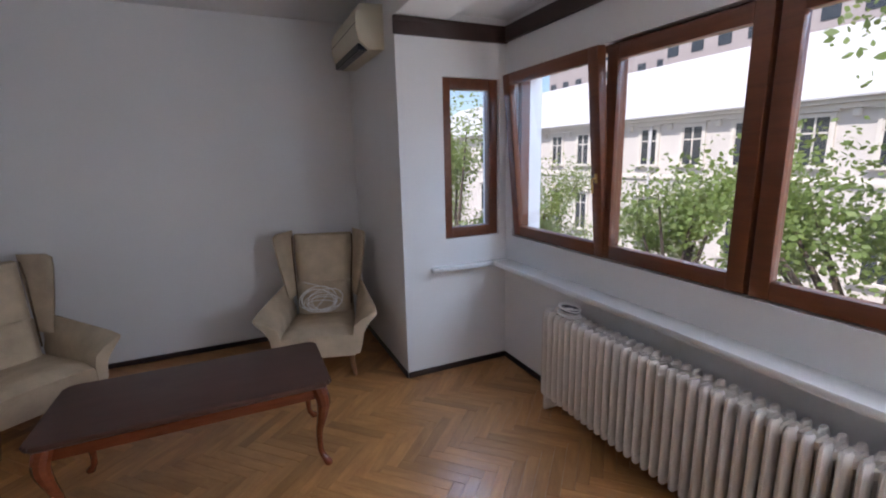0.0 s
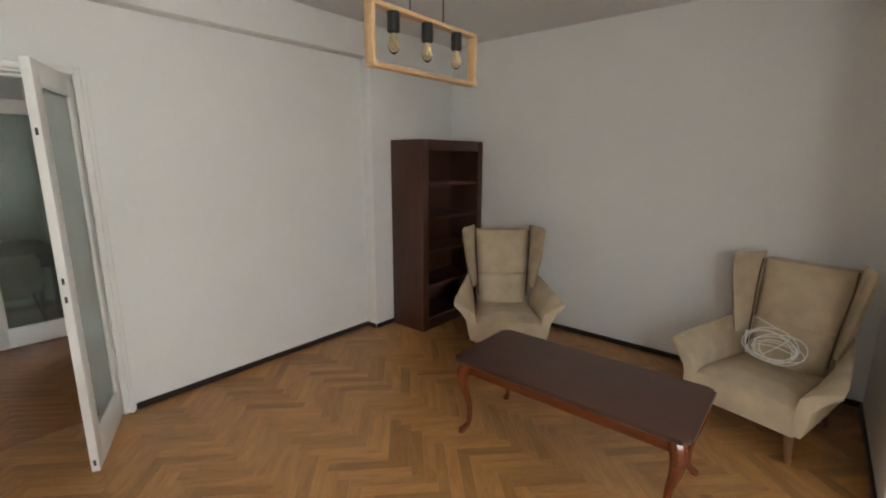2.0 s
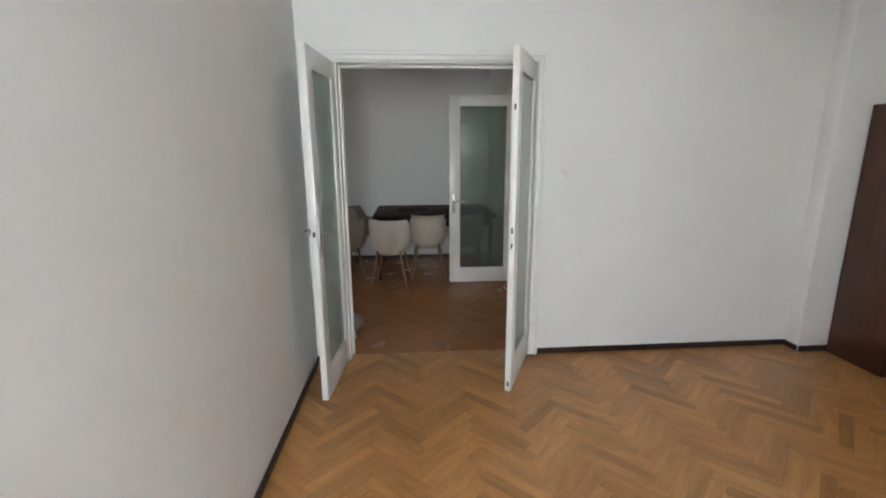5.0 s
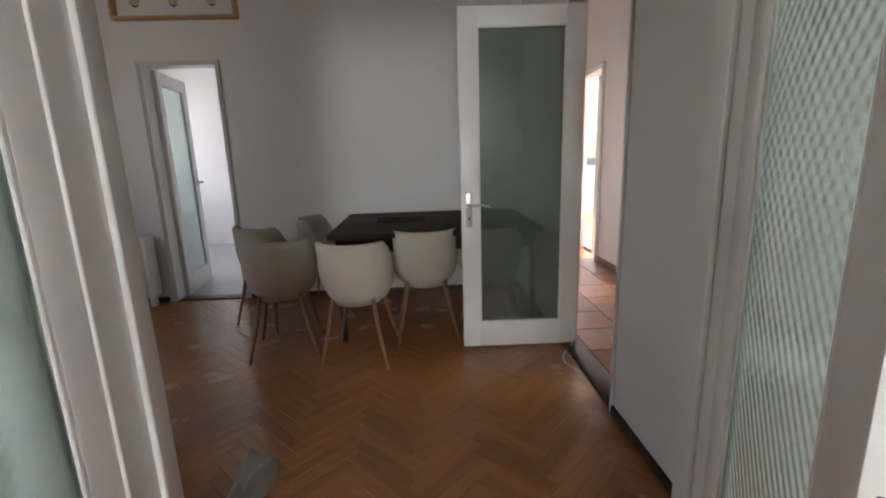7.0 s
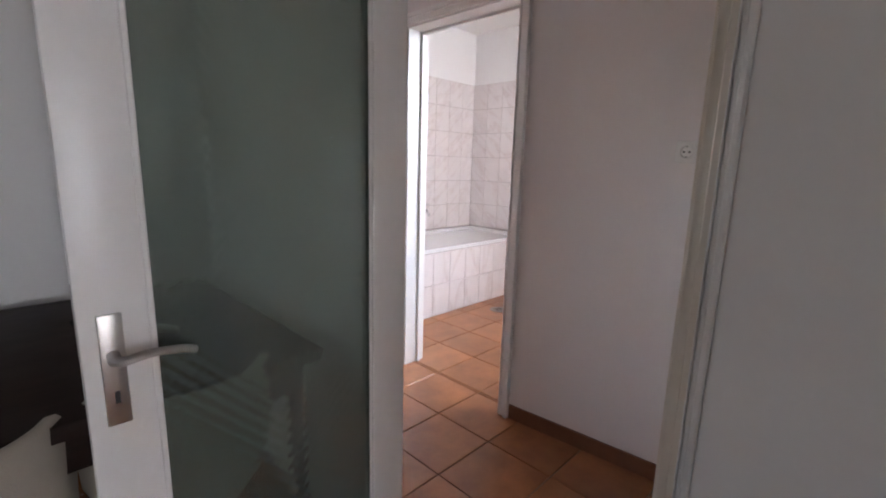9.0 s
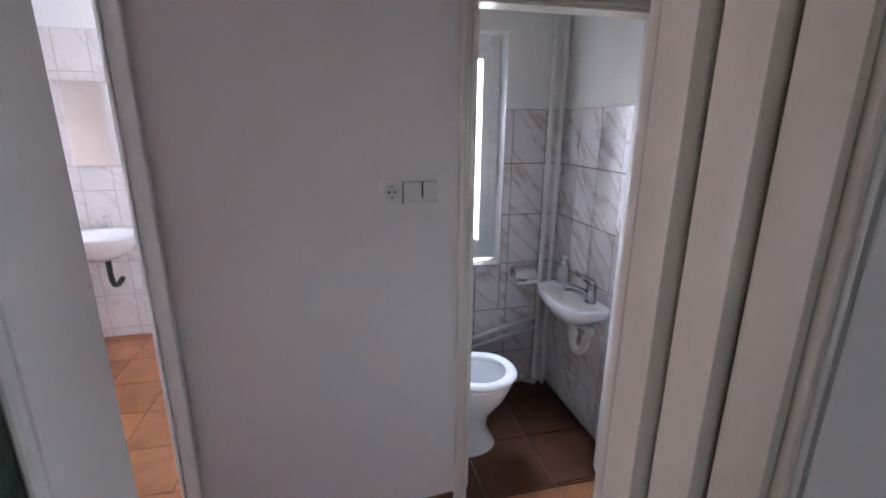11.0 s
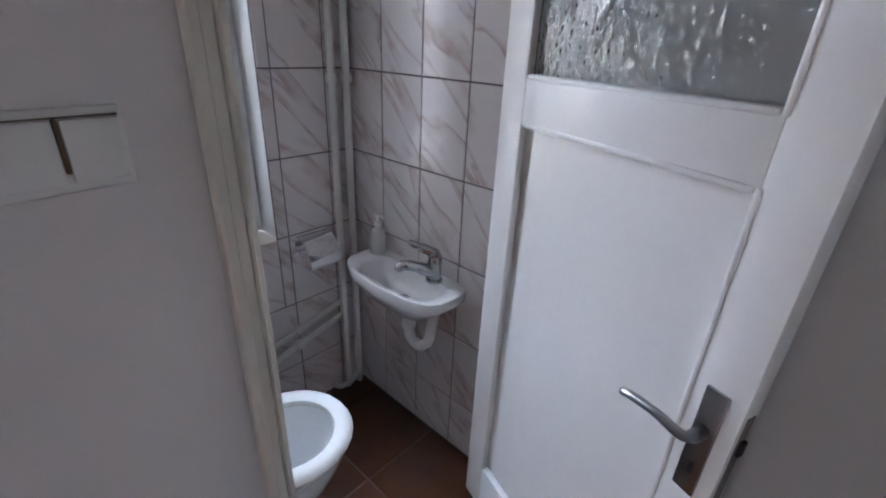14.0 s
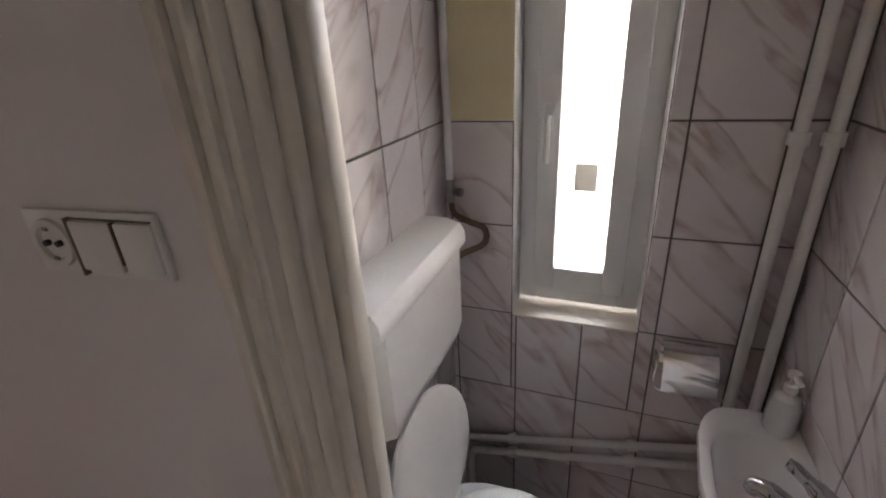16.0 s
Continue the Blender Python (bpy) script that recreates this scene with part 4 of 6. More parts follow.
# bookcase: open shelves
bk = thing("bookcase", pose(3.455, 2.45, 0), "tall dark-stained open bookcase with empty shelves", "bookcase")
BW, BD, BH = 0.445, 0.20, 1.745
for x0, x1 in ((-BW, -BW + 0.075), (BW - 0.075, BW)):
    part("front_post", boxes(((x0, -BD - 0.002, 0.0), (x1, -BD + 0.022, BH)), r=0.003), BOOK_WOOD, bk)
for x0, x1 in ((-BW, -BW + 0.022), (BW - 0.022, BW)):
    part("side_panel", boxes(((x0, -BD + 0.022, 0.0), (x1, BD - 0.008, BH)), r=0.002), BOOK_WOOD, bk)
part("back_panel", boxes(((-BW + 0.022, BD - 0.018, 0.03), (BW - 0.022, BD - 0.008, BH))), BOOK_WOOD, bk)
part("top_panel", boxes(((-BW + 0.022, -BD + 0.022, BH - 0.024), (BW - 0.022, BD - 0.018, BH))), BOOK_WOOD, bk)
part("top_rail", boxes(((-BW + 0.075, -BD - 0.002, BH - 0.095), (BW - 0.075, -BD + 0.022, BH)), r=0.003), BOOK_WOOD, bk)
part("plinth", boxes(((-BW + 0.075, -BD + 0.002, 0.0), (BW - 0.075, -BD + 0.020, 0.085)), r=0.003), BOOK_WOOD, bk)
for z in (0.085, 0.40, 0.72, 1.03, 1.335):
    part("shelf", boxes(((-BW + 0.024, -BD + 0.024, z), (BW - 0.024, BD - 0.019, z + 0.022)), r=0.002, seg=1), BOOK_WOOD, bk)


def pendant(m, label, length=0.62, height=0.225, drop=0.54):
    """A rectangular wooden hoop with three bulbs, hung on two cords from the ceiling plate; origin in the middle of the lower bar."""
    p = thing("pendant_lamp", m, label, "pendant lamp", "wooden hoop pendant lamps")
    h, d, t = length / 2, 0.022, 0.016
    for nm, lo, hi in (("frame_bar", (-h, -d, 0), (h, d, t)), ("frame_bar", (-h, -d, height - t), (h, d, height)), ("frame_post", (-h, -d, t), (-h + t, d, height - t)), ("frame_post", (h - t, -d, t), (h, d, height - t))):
        part(nm, boxes((lo, hi), r=0.002), PINE, p, "pale pine bar")
    for x in (-0.19, 0.0, 0.19):
        bm = bmesh.new()
        lathe(bm, [(0.004, height - t), (0.023, height - t), (0.024, height - t - 0.006), (0.024, height - t - 0.068), (0.020, height - t - 0.072), (0.012, height - t - 0.072)], 18, (x, 0, 0))
        holder = part("lampholder", bm, BLACK, p, "black lampholder")
        z = height - t - 0.072
        bm = bmesh.new()
        lathe(bm, [(0.011, z), (0.012, z - 0.010), (0.018, z - 0.026), (0.0225, z - 0.044), (0.022, z - 0.056), (0.015, z - 0.070), (0.005, z - 0.077), (0.001, z - 0.078)], 18, (x, 0, 0))
        part("bulb", bm, BULB_GLASS, holder, "clear filament bulb").visible_shadow = False
        bm = bmesh.new()
        tube(bm, [(x - 0.006, 0, z - 0.012), (x - 0.008, 0, z - 0.050), (x, 0.004, z - 0.058), (x + 0.008, 0, z - 0.050), (x + 0.006, 0, z - 0.012)], 0.0014, 5)
        part("filament", bm, BRASS, holder, "bulb filament")
    for x in (-0.10, 0.10):
        bm = bmesh.new()
        tube(bm, [(x, 0, height - 0.001), (x, 0, height + drop)], 0.003, 6)
        part("cord", bm, BLACK, p, "thin black cord")
    part("ceiling_plate", boxes(((-0.16, -0.03, height + drop), (0.16, 0.03, height + drop + 0.022)), r=0.004), BLACK, p, "black ceiling plate")
    return p


lamp_z = 1.916
pendant(pose(1.597, 0.920, lamp_z), "pale wooden hoop pendant with three bare bulbs", 0.63, 0.225, H - lamp_z - 0.225 - 0.022)
pendant(pose(-1.065, 4.47, 1.945), "pale wooden hoop pendant over the dining room", 0.62, 0.225, H - 1.945 - 0.225 - 0.022)

# wall-hung air conditioner on the pier
ac = thing("air_conditioner", pose(3.32, Y0, 2.27), "yellowed wall-hung split air conditioner with dark outlet", "air conditioner")
bm = bmesh.new()
prof = [(0.0, 0.0), (0.10, -0.005), (0.165, 0.045), (0.185, 0.12), (0.180, 0.22), (0.150, 0.272), (0.0, 0.278)]
loft(bm, [[Vector((x, y * k, 0.14 + (z - 0.14) * k)) for y, z in prof] for x, k in ((-0.40, 0.93), (-0.392, 1.0), (0.392, 1.0), (0.40, 0.93))])
part("housing", bm, CREAM_PLASTIC, ac, "yellowed plastic housing", 40)
part("outlet", boxes(((-0.36, 0.106, -0.004), (0.36, 0.168, 0.036))), BLACK, ac, "dark air outlet")
for k in range(3):
    part("louver", boxes(((-0.355, 0.112 + 0.019 * k, -0.010), (0.355, 0.118 + 0.019 * k, -0.002)), r=0.001, seg=1), STEEL, ac)
part("seam", boxes(((-0.385, 0.1815, 0.150), (0.385, 0.1855, 0.154))), DARK_BROWN, ac, "dark panel seam")
bm = bmesh.new()
tube(bm, arc([(3.735, Y0 + 0.03, 2.36), (3.79, Y0 + 0.03, 2.34), (3.83, Y0 + 0.03, 2.36), (3.88, Y0 + 0.03, 2.36), (3.92, Y0 + 0.03, 2.36)], 4), 0.014, 8)
single("refrigerant_pipe", bm, PLASTIC, Matrix(), "white insulated pipe from the air conditioner", "pipe")


def radiator(m, count, pitch, height, depth, label, legs=True):
    """Old column radiator: count elements along x; front at -depth/2."""
    ra = thing("radiator", m, label, "radiator")
    cols = 2
    shared = None
    for i in range(count):
        if shared is None:
            bm = bmesh.new()
            r = pitch * 0.34
            for c in range(cols):
                y = -depth / 2 + depth * (c + 0.5) / cols
                ring = []
                for z, k in ((0.10, 0.55), (0.115, 0.9), (0.15, 1.0), (height - 0.05, 1.0), (height - 0.018, 0.9), (height - 0.004, 0.55)):
                    ring.append([Vector((r * k * math.cos(a), y + (depth / cols) * 0.43 * k * math.sin(a), z)) for a in (2 * math.pi * j / 10 for j in range(10))])
                loft(bm, ring)
            for z in (0.125, height - 0.04):
                box(bm, (-pitch / 2, -depth * 0.24, z - 0.022), (pitch / 2, depth * 0.24, z + 0.022), 0.008, 1)
            ob = part("element", bm, RADIATOR, ra)
            shared = ob.data
        else:
            ob = new("element", shared)
            ob.parent = ra
        ob.location = ((i - (count - 1) / 2) * pitch, 0, 0)
    if legs:
        for i in (0, count - 1):
            x = (i - (count - 1) / 2) * pitch
            part("foot", boxes(((x - 0.014, -depth * 0.3, 0.0), (x + 0.014, depth * 0.3, 0.104)), r=0.006), RADIATOR, ra)
    return ra


radiator(pose(1.035, -1.455, 0.0), 37, 0.0505, 0.66, 0.165, "long cream column radiator under the window sill")

# coiled cables in a clear bag on the radiator
for k, (mat, dz, rr) in enumerate(((CABLE, 0.0, 0.075), (DARK_CABLE, 0.022, 0.055), (CABLE, 0.034, 0.065))):
    bm = bmesh.new()
    pts = [(1.79 + (rr + 0.008 * math.sin(i * 0.9 + k)) * math.cos(i * 0.5), -1.45 + (rr * 0.75 + 0.006 * math.cos(i * 0.7)) * math.sin(i * 0.5), 0.666 + dz + 0.004 * math.sin(i * 0.8) + 0.0006 * i) for i in range(30)]
    tube(bm, pts, 0.0045, 6)
    single("cable_coil", bm, mat, Matrix(), "white coiled cable lying on the radiator" if mat is CABLE else "dark coiled cable lying on the radiator", "cable")

single("light_switch", boxes(((0.965, Y1 - 0.008, 1.270), (1.025, Y1 - 0.0005, 1.330)), r=0.003), PLASTIC, Matrix(), "white square light switch on the wall", "light switch")


# ---- dining room things ----
def barrel_chair(m, label):
    """Upholstered tub chair on splayed round legs; faces +y."""
    ch = thing("dining_chair", m, label, "chair", "chairs round the dining table")
    for x, y in ((-0.12, -0.11), (0.12, -0.11), (-0.12, 0.13), (0.12, 0.13)):
        bm = bmesh.new()
        tube(bm, [(x * 1.72, y * 1.65, 0.0), (x * 1.3, y * 1.3, 0.21), (x, y, 0.42)], [0.008, 0.011, 0.014], 10)
        part("leg", bm, LEG_WOOD, ch)
    bm = bmesh.new()
    lathe(bm, [(0.001, 0.402), (0.11, 0.402), (0.145, 0.42), (0.165, 0.455), (0.165, 0.485), (0.14, 0.50), (0.001, 0.502)], 28)
    part("seat", bm, CHAIR_FABRIC, ch, "grey-beige padded seat", 60)
    bm = bmesh.new()
    outer, rows = 25, []
    for j in range(outer):
        a = radians(-200 + 220 * j / (outer - 1))        # from one arm tip round the back to the other
        c, s = math.cos(a), math.sin(a)
        away = abs(-90 - (-200 + 220 * j / (outer - 1)))
        top = 0.750 if away < 68 else 0.750 - 0.15 * min(1.0, (away - 68) / 24)
        ring = []
        for k in range(7):
            f = k / 6
            z = 0.375 + (top - 0.375) * f
            r = 0.142 + 0.070 * min(1.0, f * 2.2) ** 0.6 + 0.016 * f
            ring.append((r, z))
        ring += [(ring[-1][0] - 0.012, top + 0.010), (ring[-1][0] - 0.030, top + 0.006)]
        ring += [(ring[6 - k][0] - 0.042, ring[6 - k][1] - 0.004 * (k == 0)) for k in range(7)]
        rows.append([Vector((c * r, s * r * 0.98, z)) for r, z in ring])
    loft(bm, rows)
    part("backrest", bm, CHAIR_FABRIC, ch, "curved grey-beige upholstered shell", 60)
    return ch


first = barrel_chair(pose(-0.770, 4.74, 0, 0, 0, 8), "grey-beige upholstered tub chair with slim wooden legs")
for x, y, a in ((-0.268, 4.585, -8), (0.150, 4.90, 2), (0.60, 4.93, -3), (-0.655, 5.585, -95)):
    copy_thing(first, pose(x, y, 0, 0, 0, a))
head = copy_thing(first, pose(-1.035, 5.30, 0, 0, 0, -28))
tagged(head, "grey-beige upholstered tub chair standing beside the table end")

dt = thing("dining_table", pose(0.23, 5.27, 0), "dark wooden dining table against the wall", "dining table")
part("tabletop", boxes(((-0.70, -0.50, 0.715), (0.70, 0.50, 0.752)), r=0.004), DINING_WOOD, dt, "dark brown table top")
for lo, hi in (((-0.66, -0.46, 0.62), (0.66, -0.435, 0.715)), ((-0.66, 0.435, 0.62), (0.66, 0.46, 0.715)), ((-0.66, -0.435, 0.62), (-0.635, 0.435, 0.715)), ((0.635, -0.435, 0.62), (0.66, 0.435, 0.715))):
    part("apron", boxes((lo, hi), r=0.003), DINING_WOOD, dt)
for sx in (-1, 1):
    for sy in (-1, 1):
        part("leg", boxes(((sx * 0.66 - 0.035 * (sx > 0) - 0.0, sy * 0.46 - 0.035 * (sy > 0), 0.0), (sx * 0.66 + 0.035 * (sx < 0), sy * 0.46 + 0.035 * (sy < 0), 0.715)), r=0.004), DINING_WOOD, dt)
for x, y, w in ((-0.02, 5.32, 0.36), (0.62, 5.36, 0.36)):
    single("placemat", boxes(((-w / 2, -0.12, 0.0), (w / 2, 0.12, 0.004)), r=0.0015, seg=1), MAT_BLACK, pose(x, y, 0.752, 0, 0, 2), "dark woven placemat on the dining table", "placemat", "placemats on the dining table")

# white steel radiator beside the far door
pr = thing("panel_radiator", pose(-2.46, 5.80, 0), "white ribbed steel radiator beside the far door", "radiator")
part("panel", boxes(((-0.28, -0.05, 0.10), (0.28, 0.05, 0.62)), r=0.012), ENAMEL, pr)
for i in range(11):
    x = -0.25 + i * 0.05
    part("rib", boxes(((x - 0.016, -0.062, 0.12), (x + 0.016, -0.048, 0.60)), r=0.006), ENAMEL, pr)
part("bracket", boxes(((-0.02, 0.045, 0.3), (0.02, 0.098, 0.34))), STEEL, pr)
for x in (-0.22, 0.22):
    part("foot", boxes(((x - 0.02, -0.03, 0.0), (x + 0.02, 0.03, 0.102)), r=0.004), ENAMEL, pr)

# crumpled grey plastic strip leaning by the door leaf
bm = bmesh.new()
rows = []
for i in range(12):
    f = i / 11
    rows.append([Vector((-0.555 + dx + 0.018 * math.sin(f * 7 + dx * 40), 3.16 + f * 0.44, 0.002 + h * (0.75 + 0.25 * math.sin(f * 9 + dx * 60)))) for dx, h in ((-0.065, 0.0), (-0.060, 0.055), (-0.030, 0.085), (0.0, 0.050), (0.030, 0.072), (0.055, 0.030), (0.062, 0.0))])
loft(bm, rows)
single("folded_cloth", bm, PAPER_GREY, Matrix(), "crumpled grey cloth lying on the parquet", "cloth")
single("floor_bolt_plate", boxes(((0.145, 2.955, 0.001), (0.20, 2.985, 0.009)), r=0.002, seg=1), BLACK, Matrix(), "small dark floor bolt socket in the doorway", "bolt plate")

# ---- hall things ----
sw = thing("socket_and_switches", pose(TX - 0.0135, 4.150, 1.350, 0, 0, 5.05), "white flush socket beside two light switches", "light switch")
part("surround", boxes(((-0.009, -0.088, -0.041), (-0.0005, 0.112, 0.041)), r=0.003), PLASTIC, sw)
for y0, y1 in ((-0.083, -0.033), (-0.028, 0.034)):
    part("rocker", boxes(((-0.016, y0, -0.031), (-0.008, y1, 0.031)), r=0.003), PLASTIC, sw, "white rocker switch")
# dark strips stand in for the dirty, shadowed gaps round the rockers
part("seam", boxes(((-0.0158, 0.0345, -0.038), (-0.0085, 0.0375, 0.034))), GAP_BROWN, sw, "dark gap beside the switch")
part("seam", boxes(((-0.0125, -0.083, 0.0315), (-0.0085, 0.034, 0.0330))), GAP_BROWN, sw, "dark gap above the switches")
part("seam", boxes(((-0.0158, -0.0325, -0.020), (-0.0085, -0.0290, 0.031))), DARK_BROWN, sw, "dark gap between the switches")
bm = bmesh.new()
loft(bm, [circle(Vector((x, 0.073, 0)), Vector((0, 1, 0)), Vector((0, 0, 1)), r, 20) for x, r in ((-0.0085, 0.031), (-0.0145, 0.030), (-0.0145, 0.022), (-0.0095, 0.020))])
cup = part("socket_cup", bm, PLASTIC, sw, "round socket cup")
for y in (0.0635, 0.0825):
    bm = bmesh.new()
    loft(bm, [circle(Vector((x, y, 0)), Vector((0, 1, 0)), Vector((0, 0, 1)), 0.0038, 10) for x in (-0.0090, -0.0152)])
    part("pin_hole", bm, BLACK, cup, "dark pin hole")
for z in (-0.0205, 0.0165):
    part("earth_clip", boxes(((-0.0160, 0.0695, z), (-0.0140, 0.0765, z + 0.004))), STEEL, cup)
pf = thing("picture_frame", pose(HX1 - 0.001, 5.36, 2.22), "small dark wooden picture frame over the bathroom door", "picture frame")
part("frame", boxes(((-0.018, -0.15, 0.0), (-0.001, 0.15, 0.020)), ((-0.018, -0.15, 0.18), (-0.001, 0.15, 0.20)), ((-0.018, -0.15, 0.02), (-0.001, -0.13, 0.18)), ((-0.018, 0.13, 0.02), (-0.001, 0.15, 0.18)), r=0.003), BOOK_WOOD, pf)
part("picture", boxes(((-0.008, -0.132, 0.018), (-0.001, 0.132, 0.182))), PAPER_GREY, pf, "dull grey picture")
bm = bmesh.new()
tube(bm, arc([(1.085, 4.60, 0.022), (1.04, 4.54, 0.006), (0.975, 4.45, 0.005), (0.955, 4.36, 0.005), (0.985, 4.27, 0.005), (0.97, 4.15, 0.005)], 5), 0.003, 6)
single("thin_cable", bm, CABLE, Matrix(), "thin pale cable trailing from the threshold", "cable")


# ---- toilet things ----
wb = thing("wash_basin", pose(2.585, WCY0, 0.73), "small white ceramic wash basin fixed to the tiled wall", "wash basin")
# local: x along the wall, y out of the wall, top at z = 0
def rim(k, z, deep=1.0, shift=0.0, n=28):
    out = []
    for i in range(n):
        a = 2 * math.pi * i / n
        c, s = math.cos(a), math.sin(a)
        x = 0.238 * k * math.copysign(abs(c) ** 0.33, c)
        y = 0.098 + shift + 0.098 * deep * math.copysign(abs(s) ** 0.42, s)
        if s > 0:
            y += 0.030 * deep * (1 - (x / 0.25) ** 2) * s
            x *= 1 - 0.10 * s
        out.append(Vector((x, max(y, 0.001), z)))
    return out
bm = bmesh.new()
loft(bm, [rim(0.30, -0.118, 0.40, 0.0), rim(0.66, -0.100, 0.66, 0.0), rim(0.93, -0.048, 0.92), rim(0.985, -0.035, 0.98), rim(1.0, -0.010), rim(0.99, 0.0, 0.985), rim(0.945, 0.001, 0.94), rim(0.74, -0.006, 0.70, 0.012), rim(0.70, -0.020, 0.66, 0.012), rim(0.60, -0.070, 0.54, 0.012), rim(0.34, -0.090, 0.30, 0.010), rim(0.06, -0.094, 0.08, 0.010)])
part("bowl", bm, CERAMIC, wb, "", 50)
bm = bmesh.new()
lathe(bm, [(0.024, -0.0935), (0.026, -0.089), (0.014, -0.088), (0.012, -0.094)], 18, (-0.01, 0.108, 0))
part("drain", bm, STEEL, wb, "dark drain ring")
bm = bmesh.new()
loft(bm, [circle(Vector((-0.02, y, -0.034)), Vector((1, 0, 0)), Vector((0, 0, 1)), r, 14) for y, r in ((0.036, 0.013), (0.046, 0.013), (0.047, 0.008), (0.043, 0.006))])
part("overflow_ring", bm, CHROME, wb, "chrome overflow ring")
tap = thing("basin_tap", pose(2.475, WCY0 + 0.055, 0.731), "chrome single-lever tap on the wash basin", "tap")
bm = bmesh.new()
lathe(bm, [(0.001, 0), (0.024, 0.0), (0.024, 0.008), (0.020, 0.012), (0.020, 0.055), (0.022, 0.062), (0.020, 0.080), (0.012, 0.088), (0.001, 0.090)], 20)
part("body", bm, TAP_CHROME, tap)
bm = bmesh.new()
tube(bm, arc([(0.004, 0.008, 0.030), (0.022, 0.035, 0.046), (0.042, 0.066, 0.058), (0.053, 0.084, 0.056), (0.056, 0.090, 0.044)], 4), [0.018] * 5 + [0.016] * 5 + [0.0145] * 5 + [0.012] * 2, 14)
part("spout", bm, TAP_CHROME, tap)
bm = bmesh.new()
tube(bm, arc([(0, 0, 0.082), (0.006, 0.008, 0.094), (0.022, 0.030, 0.108), (0.040, 0.056, 0.124), (0.044, 0.062, 0.126)], 4), [0.018] * 4 + [0.014] * 5 + [0.010] * 4 + [0.008] * 4, 10)
part("lever", bm, TAP_CHROME, tap)
tap.scale = (1.15, 1.15, 1.15)
trap = thing("siphon", pose(2.555, WCY0 + 0.075, 0.585), "white plastic bottle trap under the wash basin", "siphon")
bm = bmesh.new()
tube(bm, arc([(0.02, 0.0, 0.02), (0.02, 0.0, -0.06), (0.005, 0.005, -0.115), (-0.035, 0.0, -0.135), (-0.070, -0.01, -0.105), (-0.070, -0.025, -0.050), (-0.05, -0.060, -0.030), (-0.05, -0.076, -0.030)], 5), 0.019, 12)
part("trap_pipe", bm, PVC, trap)
for z in (0.0, -0.055):
    bm = bmesh.new()
    lathe(bm, [(0.019, z), (0.026, z), (0.026, z - 0.022), (0.019, z - 0.022)], 14, (0.02, 0, 0))
    part("union_nut", bm, PVC, trap)

sp = thing("soap_dispenser", pose(2.775, WCY0 + 0.050, 0.731), "clear plastic soap bottle with a white pump", "soap dispenser")
bm = bmesh.new()
lathe(bm, [(0.001, 0.0), (0.030, 0.001), (0.032, 0.010), (0.030, 0.070), (0.024, 0.090), (0.011, 0.100), (0.010, 0.108)], 20)
part("bottle", bm, SOAP, sp, "clear plastic bottle")
bm = bmesh.new()
lathe(bm, [(0.001, 0.106), (0.013, 0.106), (0.013, 0.122), (0.005, 0.124), (0.005, 0.142), (0.012, 0.143), (0.012, 0.154), (0.001, 0.156)], 16)
box(bm, (-0.038, -0.006, 0.144), (0.0, 0.006, 0.153), 0.003, 1)
part("pump", bm, PLASTIC, sp, "white pump head")

tl = thing("toilet", pose(2.535, 3.845, 0, 0, 0, -10), "white ceramic toilet with the lid raised", "toilet")
def oval(cx, cy, rx, ry, z, n=28, egg=0.0):
    return [Vector((cx + rx * math.cos(a), cy + ry * math.sin(a) * (1 + (egg if math.sin(a) < 0 else 0)), z)) for a in (2 * math.pi * i / n for i in range(n))]
bm = bmesh.new()
loft(bm, [oval(0, 0.0, 0.125, 0.17, 0.0), oval(0, 0.0, 0.115, 0.155, 0.03), oval(0, 0.01, 0.095, 0.13, 0.10), oval(0, 0.0, 0.105, 0.14, 0.18), oval(0, -0.03, 0.155, 0.185, 0.28), oval(0, -0.035, 0.178, 0.215, 0.36), oval(0, -0.035, 0.180, 0.218, 0.385), oval(0, -0.060, 0.14, 0.165, 0.388), oval(0, -0.060, 0.125, 0.15, 0.33), oval(0, -0.03, 0.075, 0.09, 0.20), oval(0, -0.02, 0.045, 0.055, 0.13), oval(0, -0.02, 0.01, 0.02, 0.12)])
part("bowl", bm, CERAMIC, tl, "", 50)
bm = bmesh.new()
loft(bm, [oval(0, -0.080, r, r + 0.006, z) for r, z in ((0.174, 0.390), (0.180, 0.400), (0.173, 0.411), (0.150, 0.415), (0.127, 0.410), (0.122, 0.398), (0.126, 0.390), (0.174, 0.390))], caps=False)
part("seat", bm, PLASTIC, tl, "white plastic toilet seat", 50)
bm = bmesh.new()
loft(bm, [oval(0, 0.190, r, ry, z) for r, ry, z in ((0.155, 0.175, -0.010), (0.170, 0.190, -0.004), (0.170, 0.190, 0.006), (0.155, 0.175, 0.012))])
bmesh.ops.transform(bm, matrix=Matrix.Translation((0, 0.095, 0.425)) @ pose(0, 0, 0, 84), verts=bm.verts)
part("lid", bm, PLASTIC, tl, "raised white toilet lid", 50)
for x in (-0.07, 0.07):
    bm = bmesh.new()
    tube(bm, [(x - 0.018, 0.102, 0.418), (x + 0.018, 0.102, 0.418)], 0.012, 10)
    part("hinge", bm, PLASTIC, tl)
cs = thing("cistern", pose(2.585, WCY1 - 0.010, 0.80), "white plastic flush cistern on the tiled wall", "cistern")
bm = bmesh.new()
